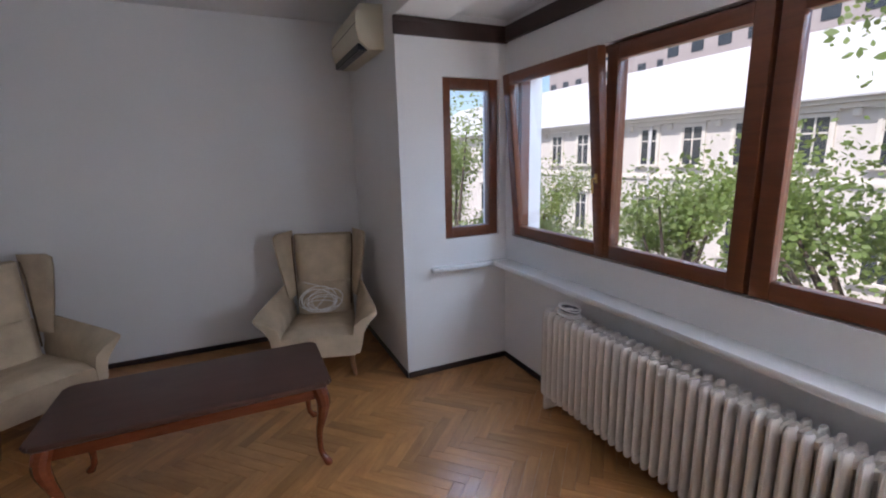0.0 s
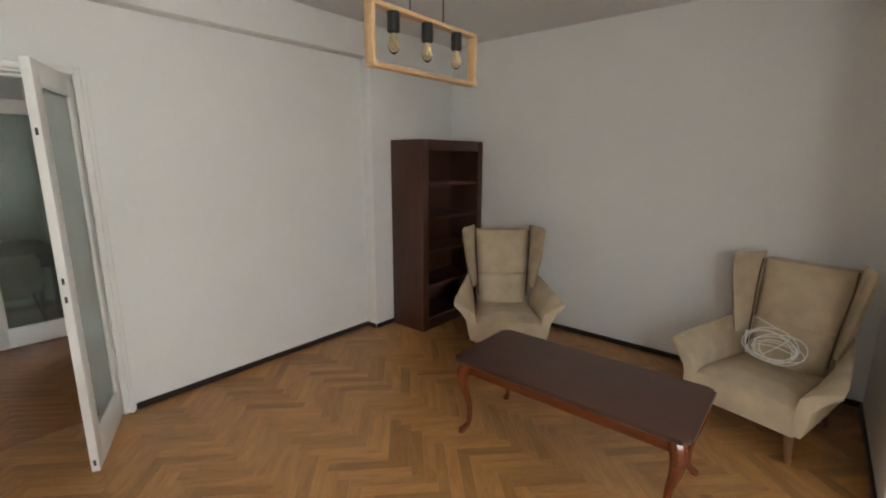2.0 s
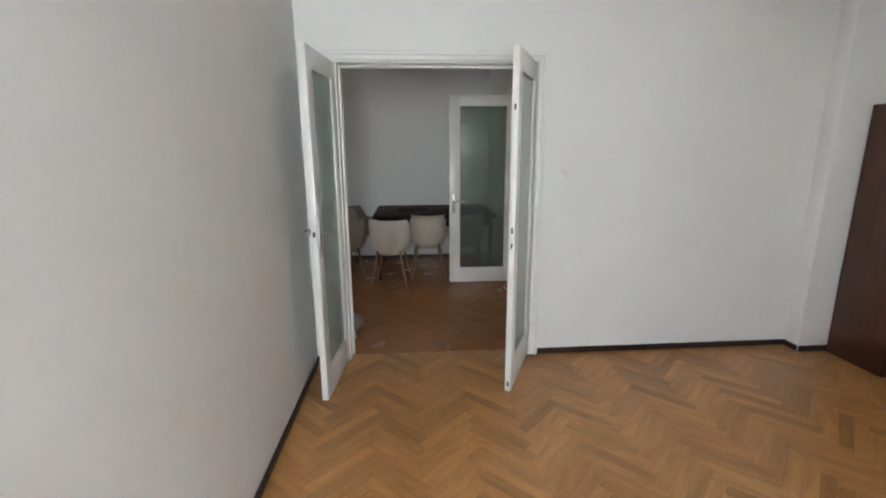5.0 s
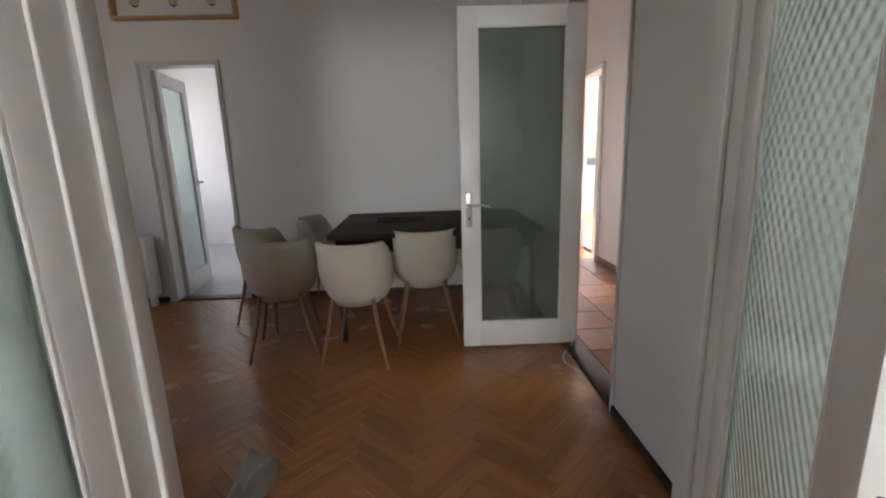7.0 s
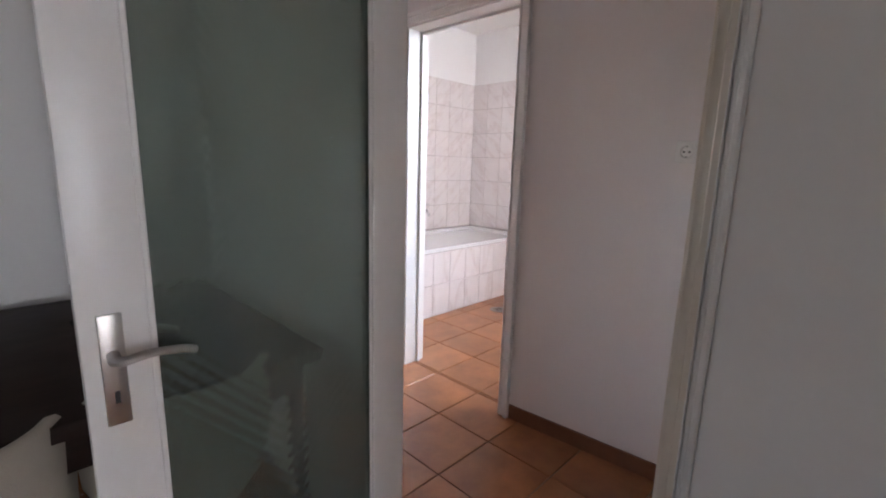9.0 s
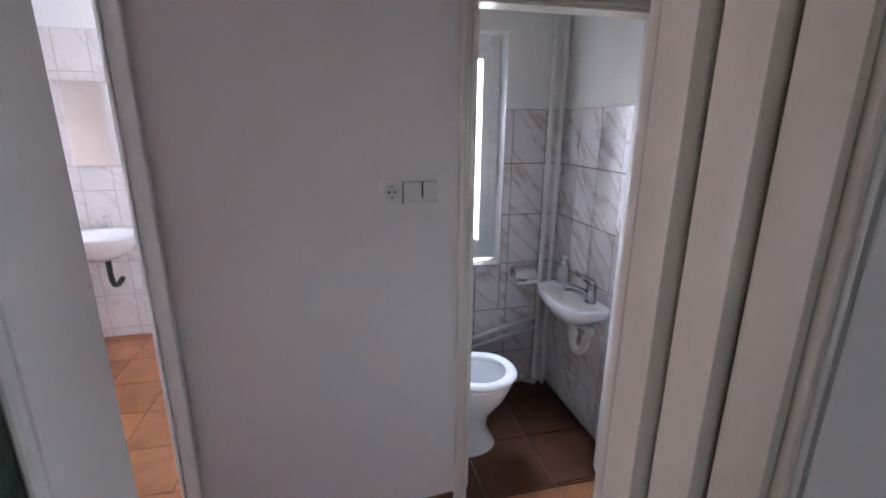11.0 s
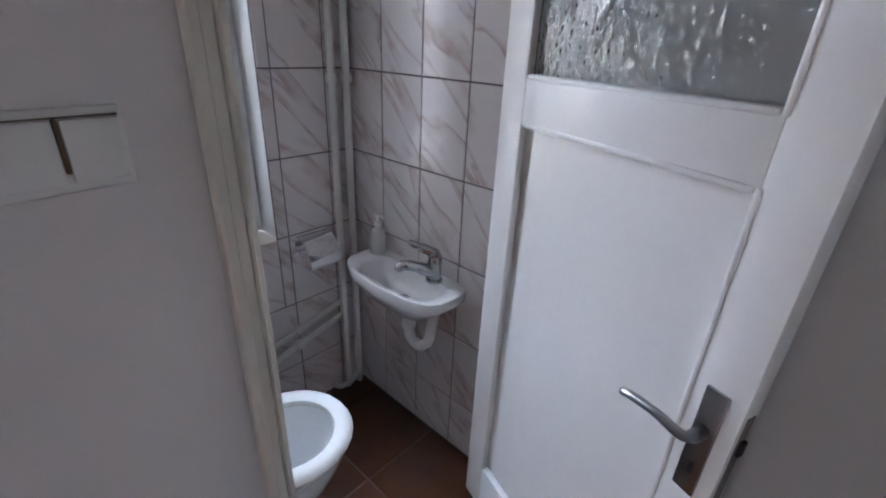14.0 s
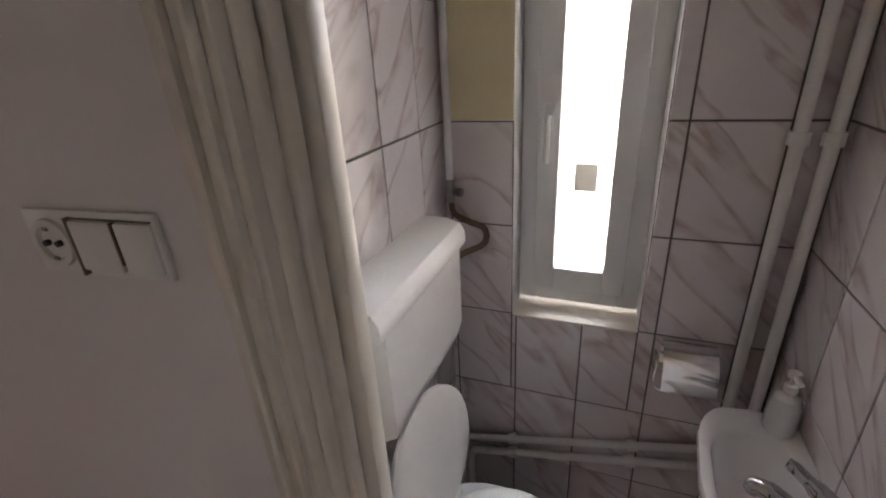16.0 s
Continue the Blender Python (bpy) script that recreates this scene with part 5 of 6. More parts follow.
loft(bm, [[Vector((x * k, y * d, z)) for x, y in ((-0.22, 0.0), (-0.22, -0.075), (-0.20, -0.100), (0.20, -0.100), (0.22, -0.075), (0.22, 0.0))] for z, k, d in ((0.0, 0.80, 0.55), (0.04, 0.93, 0.90), (0.08, 0.98, 1.0), (0.290, 1.0, 1.0))])
part("tank", bm, PLASTIC, cs, "", 40)
bm = bmesh.new()
loft(bm, [[Vector((x, y, z)) for y, z in ((0.0, 0.291), (-0.104, 0.291), (-0.108, 0.300), (-0.106, 0.326), (-0.094, 0.346), (-0.06, 0.356), (0.0, 0.360))] for x in (-0.226, 0.226)])
part("cover", bm, PLASTIC, cs, "domed cistern cover", 40)
bm = bmesh.new()
tube(bm, arc([(2.585, WCY1 - 0.045, 0.82), (2.585, WCY1 - 0.045, 0.60), (2.57, WCY1 - 0.06, 0.44), (2.515, WCY1 - 0.08, 0.33)], 4), 0.020, 10)
single("flush_pipe", bm, PVC, Matrix(), "white flush pipe between cistern and toilet", "pipe")
bm = bmesh.new()
tube(bm, [(2.955, WCY1 - 0.03, H), (2.955, WCY1 - 0.03, 1.20)], 0.010, 10)
single("supply_pipe", bm, PVC, Matrix(), "thin white water pipe in the corner", "pipe")
vv = thing("angle_valve", pose(2.955, WCY1 - 0.03, 1.18), "steel angle valve with a tarnished braided hose", "valve")
bm = bmesh.new()
tube(bm, [(0, 0, 0.035), (0, 0, -0.03)], [0.014, 0.012], 10)
tube(bm, [(0, 0, 0.0), (-0.005, -0.035, 0.0)], [0.009, 0.013], 10)
part("valve_body", bm, STEEL, vv)
bm = bmesh.new()
tube(bm, arc([(0, 0, -0.028), (0.0, -0.01, -0.065), (0.0, -0.05, -0.085), (0.005, -0.095, -0.105), (-0.02, -0.100, -0.140), (-0.09, -0.06, -0.145), (-0.16, -0.045, -0.145)], 5), 0.009, 8)
part("hose", bm, DARK_BROWN, vv, "tarnished brown braided hose")


def pipe_run(name, points, r, label, collars=()):
    p = thing(name, Matrix.Translation(points[0]), label, "pipe", "toilet pipes")
    base = Vector(points[0])
    bm = bmesh.new()
    tube(bm, [Vector(q) - base for q in points], r, 12)
    part("pipe", bm, ENAMEL, p)
    for c, d in collars:
        bm = bmesh.new()
        c, d = Vector(c) - base, Vector(d).normalized()
        tube(bm, [c - d * 0.014, c + d * 0.014], r * 1.5, 10)
        box(bm, c - Vector((0.0, 0.006, 0.006)), c + Vector((0.035, 0.006, 0.006)), 0.002, 1)
        part("clip", bm, ENAMEL, p)
    return p


up = (0, 0, 1)
pipe_run("heating_pipe", [(2.950, 3.262, H), (2.950, 3.262, 0.0)], 0.0135, "upright cream painted heating pipe in the corner", [((2.950, 3.262, 1.335), up), ((2.950, 3.262, 2.2), up)])
pipe_run("heating_pipe", [(2.945, 3.205, H), (2.945, 3.205, 0.0)], 0.0135, "upright cream painted heating pipe in the corner", [((2.945, 3.205, 1.335), up)])
along = (0, 1, -0.25)
pipe_run("heating_pipe", [(2.957, 3.262, 0.458), (2.957, 4.000, 0.273), (2.957, 4.024, 0.262), (2.957, 4.034, 0.240), (2.957, 4.034, 0.0)], 0.0115, "sloping cream painted heating pipe under the window", [((2.957, 3.478, 0.404), along), ((2.957, 3.845, 0.312), along)])
pipe_run("heating_pipe", [(2.957, 3.262, 0.390), (2.957, 3.960, 0.222), (2.957, 3.985, 0.212), (2.957, 3.995, 0.190), (2.957, 3.995, 0.0)], 0.0125, "sloping cream painted heating pipe under the window", [((2.957, 3.478, 0.338), along), ((2.957, 3.845, 0.250), along)])
bm = bmesh.new()
tube(bm, arc([(2.93, 3.19, 0.585), (2.80, 3.187, 0.570), (2.66, 3.187, 0.555), (2.52, 3.187, 0.550)], 4), 0.014, 10)
single("waste_pipe", bm, PVC, Matrix(), "white waste pipe along the tiled wall", "pipe")
bm = bmesh.new()
tube(bm, arc([(2.945, 3.215, 0.05), (2.93, 3.26, 0.035), (2.93, 3.32, 0.04), (2.935, 3.35, 0.07)], 4), 0.012, 10)
single("pipe_elbow", bm, PVC, Matrix(), "short white pipe elbow near the floor", "pipe")

ph = thing("toilet_paper_holder", pose(2.980, 3.378, 0.742), "chrome toilet paper holder with a hinged flap", "paper holder")
bm = bmesh.new()
rows = [(q.x, q.y) for q in arc([(-0.006, 0.050, 0), (-0.040, 0.052, 0), (-0.078, 0.030, 0), (-0.098, -0.008, 0), (-0.108, -0.042, 0)], 4)]
loft(bm, [[Vector((x, y, z)) for x, z in rows] + [Vector((x + 0.002, y, z - 0.002)) for x, z in rows[::-1]] for y in (-0.064, 0.064)])
part("flap", bm, CHROME, ph, "curved chrome flap", 50)
part("backplate", boxes(((-0.004, -0.065, -0.03), (0.0, 0.065, 0.03)), r=0.001, seg=1), CHROME, ph)
bm = bmesh.new()
tube(bm, arc([(-0.004, 0.075, 0.01), (-0.06, 0.076, 0.0), (-0.09, 0.075, -0.05), (-0.09, 0.0, -0.055), (-0.09, -0.085, -0.055)], 4), 0.0035, 6)
part("wire_arm", bm, CHROME, ph)

# ---- bathroom things ----
BTY = 6.27
tub = thing("bathtub", pose(2.24, BTY, 0), "built-in white bathtub with a tiled front", "bathtub")
bw, bl, bz = BY1 - BTY - 0.004, BX1 - 2.24 - 0.004, 0.585
bm = bmesh.new()
def tray(i, z):
    return [Vector(p) for p in ((i, i, z), (bl - i, i, z), (bl - i, bw - i, z), (i, bw - i, z))]
loft(bm, [tray(0.0, bz - 0.03), tray(0.0, bz), tray(0.055, bz + 0.006), tray(0.075, bz - 0.012), tray(0.11, bz - 0.25), tray(0.17, bz - 0.38)])
bmesh.ops.bevel(bm, geom=bm.edges[:], offset=0.012, segments=2, affect="EDGES")
part("tub", bm, CERAMIC, tub, "", 50)
part("front_core", boxes(((0.0, 0.012, 0.0), (bl, 0.05, bz - 0.031))), GROUT_LIGHT, tub)
n = 10
for i in range(n):
    for z0, z1 in ((0.004, 0.275), (0.279, bz - 0.034)):
        x0 = i * bl / n
        part("tile", boxes(((x0 + 0.0015, 0.0, z0), (x0 + bl / n - 0.0015, 0.011, z1)), r=0.001, seg=1), BATH_TILE, tub)
bm = bmesh.new()
loft(bm, [circle(Vector((1.86, 0.35, bz - 0.10)) + Vector((x, 0, 0)), Vector((0, 1, 0)), Vector((0, 0, 1)), r, 14) for x, r in ((0.05, 0.028), (0.03, 0.028), (0.028, 0.018))])
part("overflow_ring", bm, CHROME, tub, "chrome overflow ring")
mx = thing("bath_mixer", pose(3.40, BY1 - 0.012, 0.80), "chrome bath mixer tap on the tiled wall", "tap")
bm = bmesh.new()
tube(bm, [(-0.085, -0.055, 0), (0.085, -0.055, 0)], [0.022, 0.022], 12)
for x in (-0.075, 0.075):
    tube(bm, [(x, 0.0, 0), (x, -0.055, 0)], [0.032, 0.016], 12)
tube(bm, arc([(0, -0.055, 0.0), (0, -0.11, 0.01), (0, -0.17, -0.01), (0, -0.185, -0.04)], 4), 0.014, 10)
tube(bm, [(0, -0.06, 0.02), (0.0, -0.09, 0.06), (0.02, -0.15, 0.085)], [0.016, 0.011, 0.007], 10)
part("body", bm, CHROME, mx)
sh = thing("hand_shower", pose(3.33, BY1 - 0.012, 2.02), "chrome hand shower in its wall holder with a hose", "shower")
bm = bmesh.new()
tube(bm, [(0, 0, -0.02), (0, -0.06, -0.01)], [0.018, 0.014], 10)
part("holder", bm, CHROME, sh)
bm = bmesh.new()
tube(bm, arc([(0, -0.055, -0.09), (0, -0.07, 0.03), (0, -0.09, 0.10), (0.0, -0.125, 0.125)], 4), [0.011] * 8 + [0.02] * 4 + [0.034], 12)
part("handset", bm, CHROME, sh)
bm = bmesh.new()
tube(bm, arc([(0, -0.055, -0.09), (-0.03, -0.06, -0.45), (-0.10, -0.05, -0.85), (-0.09, -0.05, -1.15), (0.0, -0.055, -1.27), (0.07, -0.055, -1.225)], 6), 0.006, 8)
part("hose", bm, CHROME, sh, "flexible chrome hose")
bs = thing("bathroom_basin", pose(BX1 - 0.002, 5.98, 0.84), "white ceramic bathroom basin under the mirror", "wash basin")
bm = bmesh.new()
loft(bm, [[Vector((-max(0.001, 0.22 - 0.22 * k * math.cos(a)) , 0.27 * k2 * math.sin(a), z)) for a in (2 * math.pi * i / 24 for i in range(24))] for k, k2, z in ((0.35, 0.3, -0.17), (0.75, 0.75, -0.11), (0.97, 0.97, -0.02), (1.0, 1.0, 0.0), (0.92, 0.92, 0.002), (0.78, 0.78, -0.01), (0.6, 0.6, -0.10), (0.1, 0.1, -0.13))])
part("bowl", bm, CERAMIC, bs, "", 50)
bm = bmesh.new()
tube(bm, arc([(-0.04, 0.0, 0.002), (-0.045, 0, 0.08), (-0.09, 0, 0.10), (-0.13, 0, 0.085)], 4), 0.012, 10)
part("tap", bm, CHROME, bs, "chrome tap")
bm = bmesh.new()
tube(bm, arc([(-0.16, 0, -0.15), (-0.16, 0, -0.34), (-0.10, 0.0, -0.40), (-0.004, 0, -0.38)], 4), 0.018, 10)
part("waste_pipe", bm, BLACK, bs, "dark waste pipe")
mi = thing("bathroom_mirror", pose(BX1 - 0.013, 6.03, 1.28), "plain rectangular bathroom mirror on the tiled wall", "mirror")
part("mirror_glass", boxes(((-0.006, -0.24, 0.0), (0.0, 0.24, 0.55)), r=0.001, seg=1), MIRROR, mi)
dr = thing("floor_drain", pose(3.43, 6.02, 0.001), "round steel floor drain in the tiles", "drain")
bm = bmesh.new()
lathe(bm, [(0.001, 0.0), (0.075, 0.0), (0.075, 0.004), (0.060, 0.006), (0.001, 0.006)], 22)
part("grate", bm, STEEL, dr)
for k in (-1, 0, 1):
    part("slot", boxes(((-0.04, k * 0.022 - 0.004, 0.0055), (0.04, k * 0.022 + 0.004, 0.0072))), BLACK, dr)


# ---- outside: street, facade, trees, light well ----
GZ = -5.6
ground = tagged(new("ground", finish(boxes(((-400, -600, GZ - 0.5), (400, 300, GZ - 0.12))), "ground", ASPHALT)), "dark asphalt street and ground", "ground", kind="structure")
structure("pavement_near", boxes(((-60, -5.5, GZ - 0.2), (60, -2.0, GZ)), r=0.02), PAVING, "grey concrete pavement with a kerb", "pavement")
structure("pavement_far", boxes(((-60, -18.0, GZ - 0.2), (60, -14.5, GZ)), r=0.02), PAVING, "grey concrete pavement with a kerb", "pavement")

FY = -18.0
town = thing("town_house", pose(0, FY, GZ), "cream two-storey town house with cornice and metal roof", "house")
EAVE = 3.05 - GZ
part("wall", boxes(((-26, -11, 0), (46, 0, EAVE))), STUCCO, town)
part("cornice", boxes(((-26.1, -0.2, EAVE - 0.28), (46.1, 0.22, EAVE - 0.12)), ((-26.1, -0.2, EAVE - 0.12), (46.1, 0.42, EAVE + 0.04)), r=0.02), STUCCO_TRIM, town, "projecting plaster cornice")
part("string_course", boxes(((-26.05, -0.1, 0.25 - GZ), (46.05, 0.10, 0.45 - GZ)), r=0.02), STUCCO_TRIM, town, "plaster string course")
bm = bmesh.new()
loft(bm, [[Vector((x, 0.55, EAVE + 0.04)), Vector((x, -5.2, EAVE + 3.4)), Vector((x, -11.2, EAVE + 0.04))] for x in (-26.3, 46.3)])
part("roof", bm, ROOF, town, "pale metal roof", 0)
part("gutter", boxes(((-26.3, 0.50, EAVE + 0.02), (46.3, 0.62, EAVE + 0.12)), r=0.03), ROOF, town)
for x in (9.9, 15.6, 27.0):
    bm = bmesh.new()
    tube(bm, [(x, 0.14, EAVE), (x, 0.14, 0.1)], 0.06, 8)
    part("downpipe", bm, ROOF, town)
for i in range(22):
    x = 13.85 - 30.0 + 2.28 * i
    if x > 44:
        continue
    for z0, z1 in ((0.95, 2.55), (-2.75, -0.75)):
        zz0, zz1 = z0 - GZ, z1 - GZ
        w = 0.47
        win = part("window", boxes(((x - w, 0.004, zz0), (x + w, 0.03, zz1))), DARK_PANE, town, "dark tall window")
        bm = bmesh.new()
        for lo, hi in (((x - w - 0.13, 0.0, zz0), (x - w, 0.09, zz1 + 0.13)), ((x + w, 0.0, zz0), (x + w + 0.13, 0.09, zz1 + 0.13)), ((x - w, 0.0, zz1), (x + w, 0.09, zz1 + 0.13)), ((x - w - 0.24, 0.0, zz1 + 0.16), (x + w + 0.24, 0.22, zz1 + 0.25)), ((x - w - 0.2, 0.0, zz0 - 0.12), (x + w + 0.2, 0.20, zz0))):
            box(bm, lo, hi)
        part("frame", bm, STUCCO_TRIM, win, "moulded plaster window surround")
        bm = bmesh.new()
        for lo, hi in (((x - 0.03, 0.02, zz0), (x + 0.03, 0.06, zz1)), ((x - w, 0.02, zz1 - 0.55), (x + w, 0.06, zz1 - 0.49)), ((x - w, 0.02, zz0), (x - w + 0.05, 0.06, zz1)), ((x + w - 0.05, 0.02, zz0), (x + w, 0.06, zz1))):
            box(bm, lo, hi)
        part("sash_bars", bm, STUCCO_TRIM, win)
bm = bmesh.new()
for i in range(26):
    x = 13.85 - 1.14 - 30 + 2.28 * i
    if x < 45:
        box(bm, (x - 0.12, 0.0, EAVE - 0.55), (x + 0.12, 0.16, EAVE - 0.28), 0.03, 1)
part("cornice_brackets", bm, STUCCO_TRIM, town, "plaster brackets under the eaves")

for name, lo, hi, wx in (("apartment_block", (16, -52, GZ), (34, -40, 13), 2.6), ("apartment_block", (38, -60, GZ), (60, -46, 17), 2.8)):
    blk = thing(name, pose((lo[0] + hi[0]) / 2, hi[1], GZ), "tall grey-pink apartment block behind the roofs", "house", "far apartment blocks")
    hw = (hi[0] - lo[0]) / 2
    part("wall", boxes(((-hw, lo[1] - hi[1], 0), (hw, 0, hi[2] - GZ))), BLOCK_WALL, blk)
    part("roof", boxes(((-hw - 0.3, lo[1] - hi[1], hi[2] - GZ), (hw + 0.3, 0.3, hi[2] - GZ + 0.4))), ROOF, blk)
    z = 7.5
    while z < hi[2] - GZ - 1.5:
        x = -hw + 1.3
        while x < hw - 0.8:
            part("window", boxes(((x - 0.6, -0.05, z), (x + 0.6, 0.06, z + 1.4))), DARK_PANE, blk)
            x += wx
        z += 2.9


def tree(x, y, height, spread, seed, label, leaves=2600, low=0.38):
    """Tapered trunk, forking limbs and many small leaves in uneven clumps."""
    rnd = random.Random(seed)
    tr = thing("tree", pose(x, y, GZ), label, "tree", "street trees")
    bm = bmesh.new()
    fork = height * low
    lean = Vector((rnd.uniform(-0.3, 0.3), rnd.uniform(-0.3, 0.3), 0))
    tube(bm, arc([(0, 0, 0), lean * 0.4 + Vector((0, 0, fork * 0.5)), lean + Vector((0, 0, fork))], 4), [0.20, 0.18, 0.17, 0.16, 0.15, 0.145, 0.14, 0.135, 0.13], 10)
    clumps = []
    for i in range(11):
        a = i * 2.4 + rnd.uniform(-0.4, 0.4)
        r = spread * rnd.uniform(0.35, 0.85)
        z = fork + (height - fork) * rnd.uniform(0.18, 0.95)
        r *= 1.0 - 0.5 * max(0, (z - fork) / (height - fork) - 0.55)
        end = Vector((math.cos(a) * r, math.sin(a) * r, z))
        mid = lean * 0.6 + Vector((end.x * 0.45, end.y * 0.45, fork + (z - fork) * 0.45))
        tube(bm, arc([lean + Vector((0, 0, fork * 0.96)), mid, end], 4), [0.10, 0.09, 0.08, 0.07, 0.06, 0.045, 0.035, 0.025, 0.012], 7)
        clumps.append((end, spread * rnd.uniform(0.32, 0.52)))
        clumps.append((mid * 0.35 + end * 0.65 + Vector((rnd.uniform(-0.5, 0.5), rnd.uniform(-0.5, 0.5), rnd.uniform(-0.2, 0.5))), spread * rnd.uniform(0.22, 0.40)))
    part("trunk", bm, BARK, tr, "brown forked trunk")
    verts, faces = [], []
    for i in range(leaves):
        c, r = clumps[rnd.randrange(len(clumps))]
        d = Vector((rnd.gauss(0, 1), rnd.gauss(0, 1), rnd.gauss(0, 0.8))).normalized() * r * rnd.random() ** 0.45
        p = c + d
        s = rnd.uniform(0.032, 0.066)
        u = Vector((rnd.gauss(0, 1), rnd.gauss(0, 1), rnd.gauss(0, 0.6))).normalized() * s
        v = u.cross(Vector((rnd.gauss(0, 1), rnd.gauss(0, 1), rnd.gauss(0, 1)))).normalized() * s * 0.62
        k = len(verts)
        verts += [p - u, p - u * 0.2 + v, p + u * 0.55 + v * 0.6, p + u * 1.1, p + u * 0.5 - v * 0.7, p - u * 0.25 - v]
        faces.append((k, k + 1, k + 2, k + 3, k + 4, k + 5))
    me = bpy.data.meshes.new("crown")
    me.from_pydata(verts, [], faces)
    me.materials.append(LEAF)
    crown = new("crown", me)
    crown.parent = tr
    tagged(crown, "loose green leafy crown")
    return tr


tree(7.6, -9.6, 6.9, 1.75, 3, "green leafy street tree before the town house", 8500)
tree(13.2, -9.8, 7.3, 2.2, 5, "green leafy street tree before the town house", 8500)
tree(2.7, -7.6, 9.6, 2.5, 8, "tall leafy street tree close to the window", 13000, 0.4)
tree(12.0, -5.6, 8.2, 2.1, 11, "leafy street tree beside the pavement", 14000)
tree(17.0, -6.2, 8.8, 2.4, 12, "leafy street tree beside the pavement", 10000)
tree(-2.6, -8.6, 8.0, 2.3, 15, "green leafy street tree before the town house", 3000)

# glowing backdrop behind the toilet window
lw = thing("lightwell_wall", pose(6.0, 4.0, GZ), "pale glowing backdrop wall of the light well", "wall")
part("wall", boxes(((0, -2.0, 0), (0.3, 2.6, 14))), LIGHTWELL_GLOW, lw)



# ---- pieces: parquet blocks, floor tiles, wall tiles ----
def clip(poly, lo, hi):
    """The part of a flat polygon inside a rectangle."""
    for axis, limit, sign in ((0, lo[0], 1), (0, hi[0], -1), (1, lo[1], 1), (1, hi[1], -1)):
        out = []
        for i, p in enumerate(poly):
            q = poly[(i + 1) % len(poly)]
            a, b = sign * (p[axis] - limit), sign * (q[axis] - limit)
            if a >= 0:
                out.append(p)
            if (a >= 0) != (b >= 0):
                s = a / (a - b)
                out.append((p[0] + (q[0] - p[0]) * s, p[1] + (q[1] - p[1]) * s))
        poly = out
        if len(poly) < 3:
            return []
    return poly


def herringbone(floor, lo, hi, near, length, n, shift, mats, limit=300):
    """Oak blocks laid in herringbone along y. near: the stretch of plan whose blocks are parts; the rest are joined."""
    wdt = length / n
    gap = 0.0006
    me = bpy.data.meshes.new("block")
    hl, hw, ch = length / 2 - gap, wdt / 2 - gap, 0.0007
    vs = [(-hl, -hw, -0.012), (hl, -hw, -0.012), (hl, hw, -0.012), (-hl, hw, -0.012), (-hl, -hw, -ch), (hl, -hw, -ch), (hl, hw, -ch), (-hl, hw, -ch), (-hl + ch, -hw + ch, 0), (hl - ch, -hw + ch, 0), (hl - ch, hw - ch, 0), (-hl + ch, hw - ch, 0)]
    fs = [(8, 9, 10, 11)] + [(4 + i, 4 + (i + 1) % 4, 8 + (i + 1) % 4, 8 + i) for i in range(4)] + [(i, (i + 1) % 4, 4 + (i + 1) % 4, 4 + i) for i in range(4)]
    me.from_pydata(vs, [], fs)
    uv = me.uv_layers.new(name="UVMap")
    for loop in me.loops:
        c = vs[loop.vertex_index]
        uv.data[loop.index].uv = (c[0], c[1])
    me.materials.append(mats[0])
    c45 = math.sqrt(0.5)
    rest_v, rest_f, rest_uv, count = [], [], [], 0
    reach = int((max(hi[0] - lo[0], hi[1] - lo[1]) * 1.6) / wdt) + 2 * n
    rnd = random.Random(7)
    for turned in (False, True):
        for a in range(-reach, reach):
            for k in range(-reach // (2 * n) - 1, reach // (2 * n) + 2):
                if not turned:
                    cu, cv, ang = (a + 2 * n * k + n / 2) * wdt, (a + 0.5) * wdt, 0.0
                else:
                    cu, cv, ang = (a + 0.5) * wdt, (a - 2 * n + 1 + 2 * n * k + n / 2) * wdt, math.pi / 2
                x = (cu - cv) * c45 + shift[0]
                y = (cu + cv) * c45 + shift[1]
                if not (lo[0] - length < x < hi[0] + length and lo[1] - length < y < hi[1] + length):
                    continue
                ang += math.pi / 4
                ux, uy = math.cos(ang), math.sin(ang)
                quad = [(x + ux * p - uy * q, y + uy * p + ux * q) for p, q in ((-hl, -hw), (hl, -hw), (hl, hw), (-hl, hw))]
                inside = all(lo[0] <= p[0] <= hi[0] and lo[1] <= p[1] <= hi[1] for p in quad)
                if inside and count < limit and near[0] <= x <= near[2] and near[1] <= y <= near[3]:
                    ob = new("parquet_block", me)
                    ob.parent = floor
                    ob.matrix_local = pose(x, y, rnd.uniform(-0.0003, 0.0003), 0, 0, math.degrees(ang))
                    count += 1
                    continue
                poly = clip(quad, lo, hi)
                if poly:
                    z = rnd.uniform(-0.0003, 0.0003)
                    b = len(rest_v)
                    m = len(poly)
                    rest_v += [(p[0], p[1], z) for p in poly] + [(p[0], p[1], -0.012) for p in poly]
                    rest_f.append(tuple(range(b, b + m)))
                    rest_f += [(b + i, b + m + i, b + m + (i + 1) % m, b + (i + 1) % m) for i in range(m)]
                    loc = [((p[0] - x) * ux + (p[1] - y) * uy, -(p[0] - x) * uy + (p[1] - y) * ux) for p in poly]
                    rest_uv += [loc + loc]
    mr = bpy.data.meshes.new("parquet_blocks")
    mr.from_pydata(rest_v, [], rest_f)
    flat = [q for group in rest_uv for q in group]
    uv = mr.uv_layers.new(name="UVMap")
    for loop in mr.loops:
        uv.data[loop.index].uv = flat[loop.vertex_index]
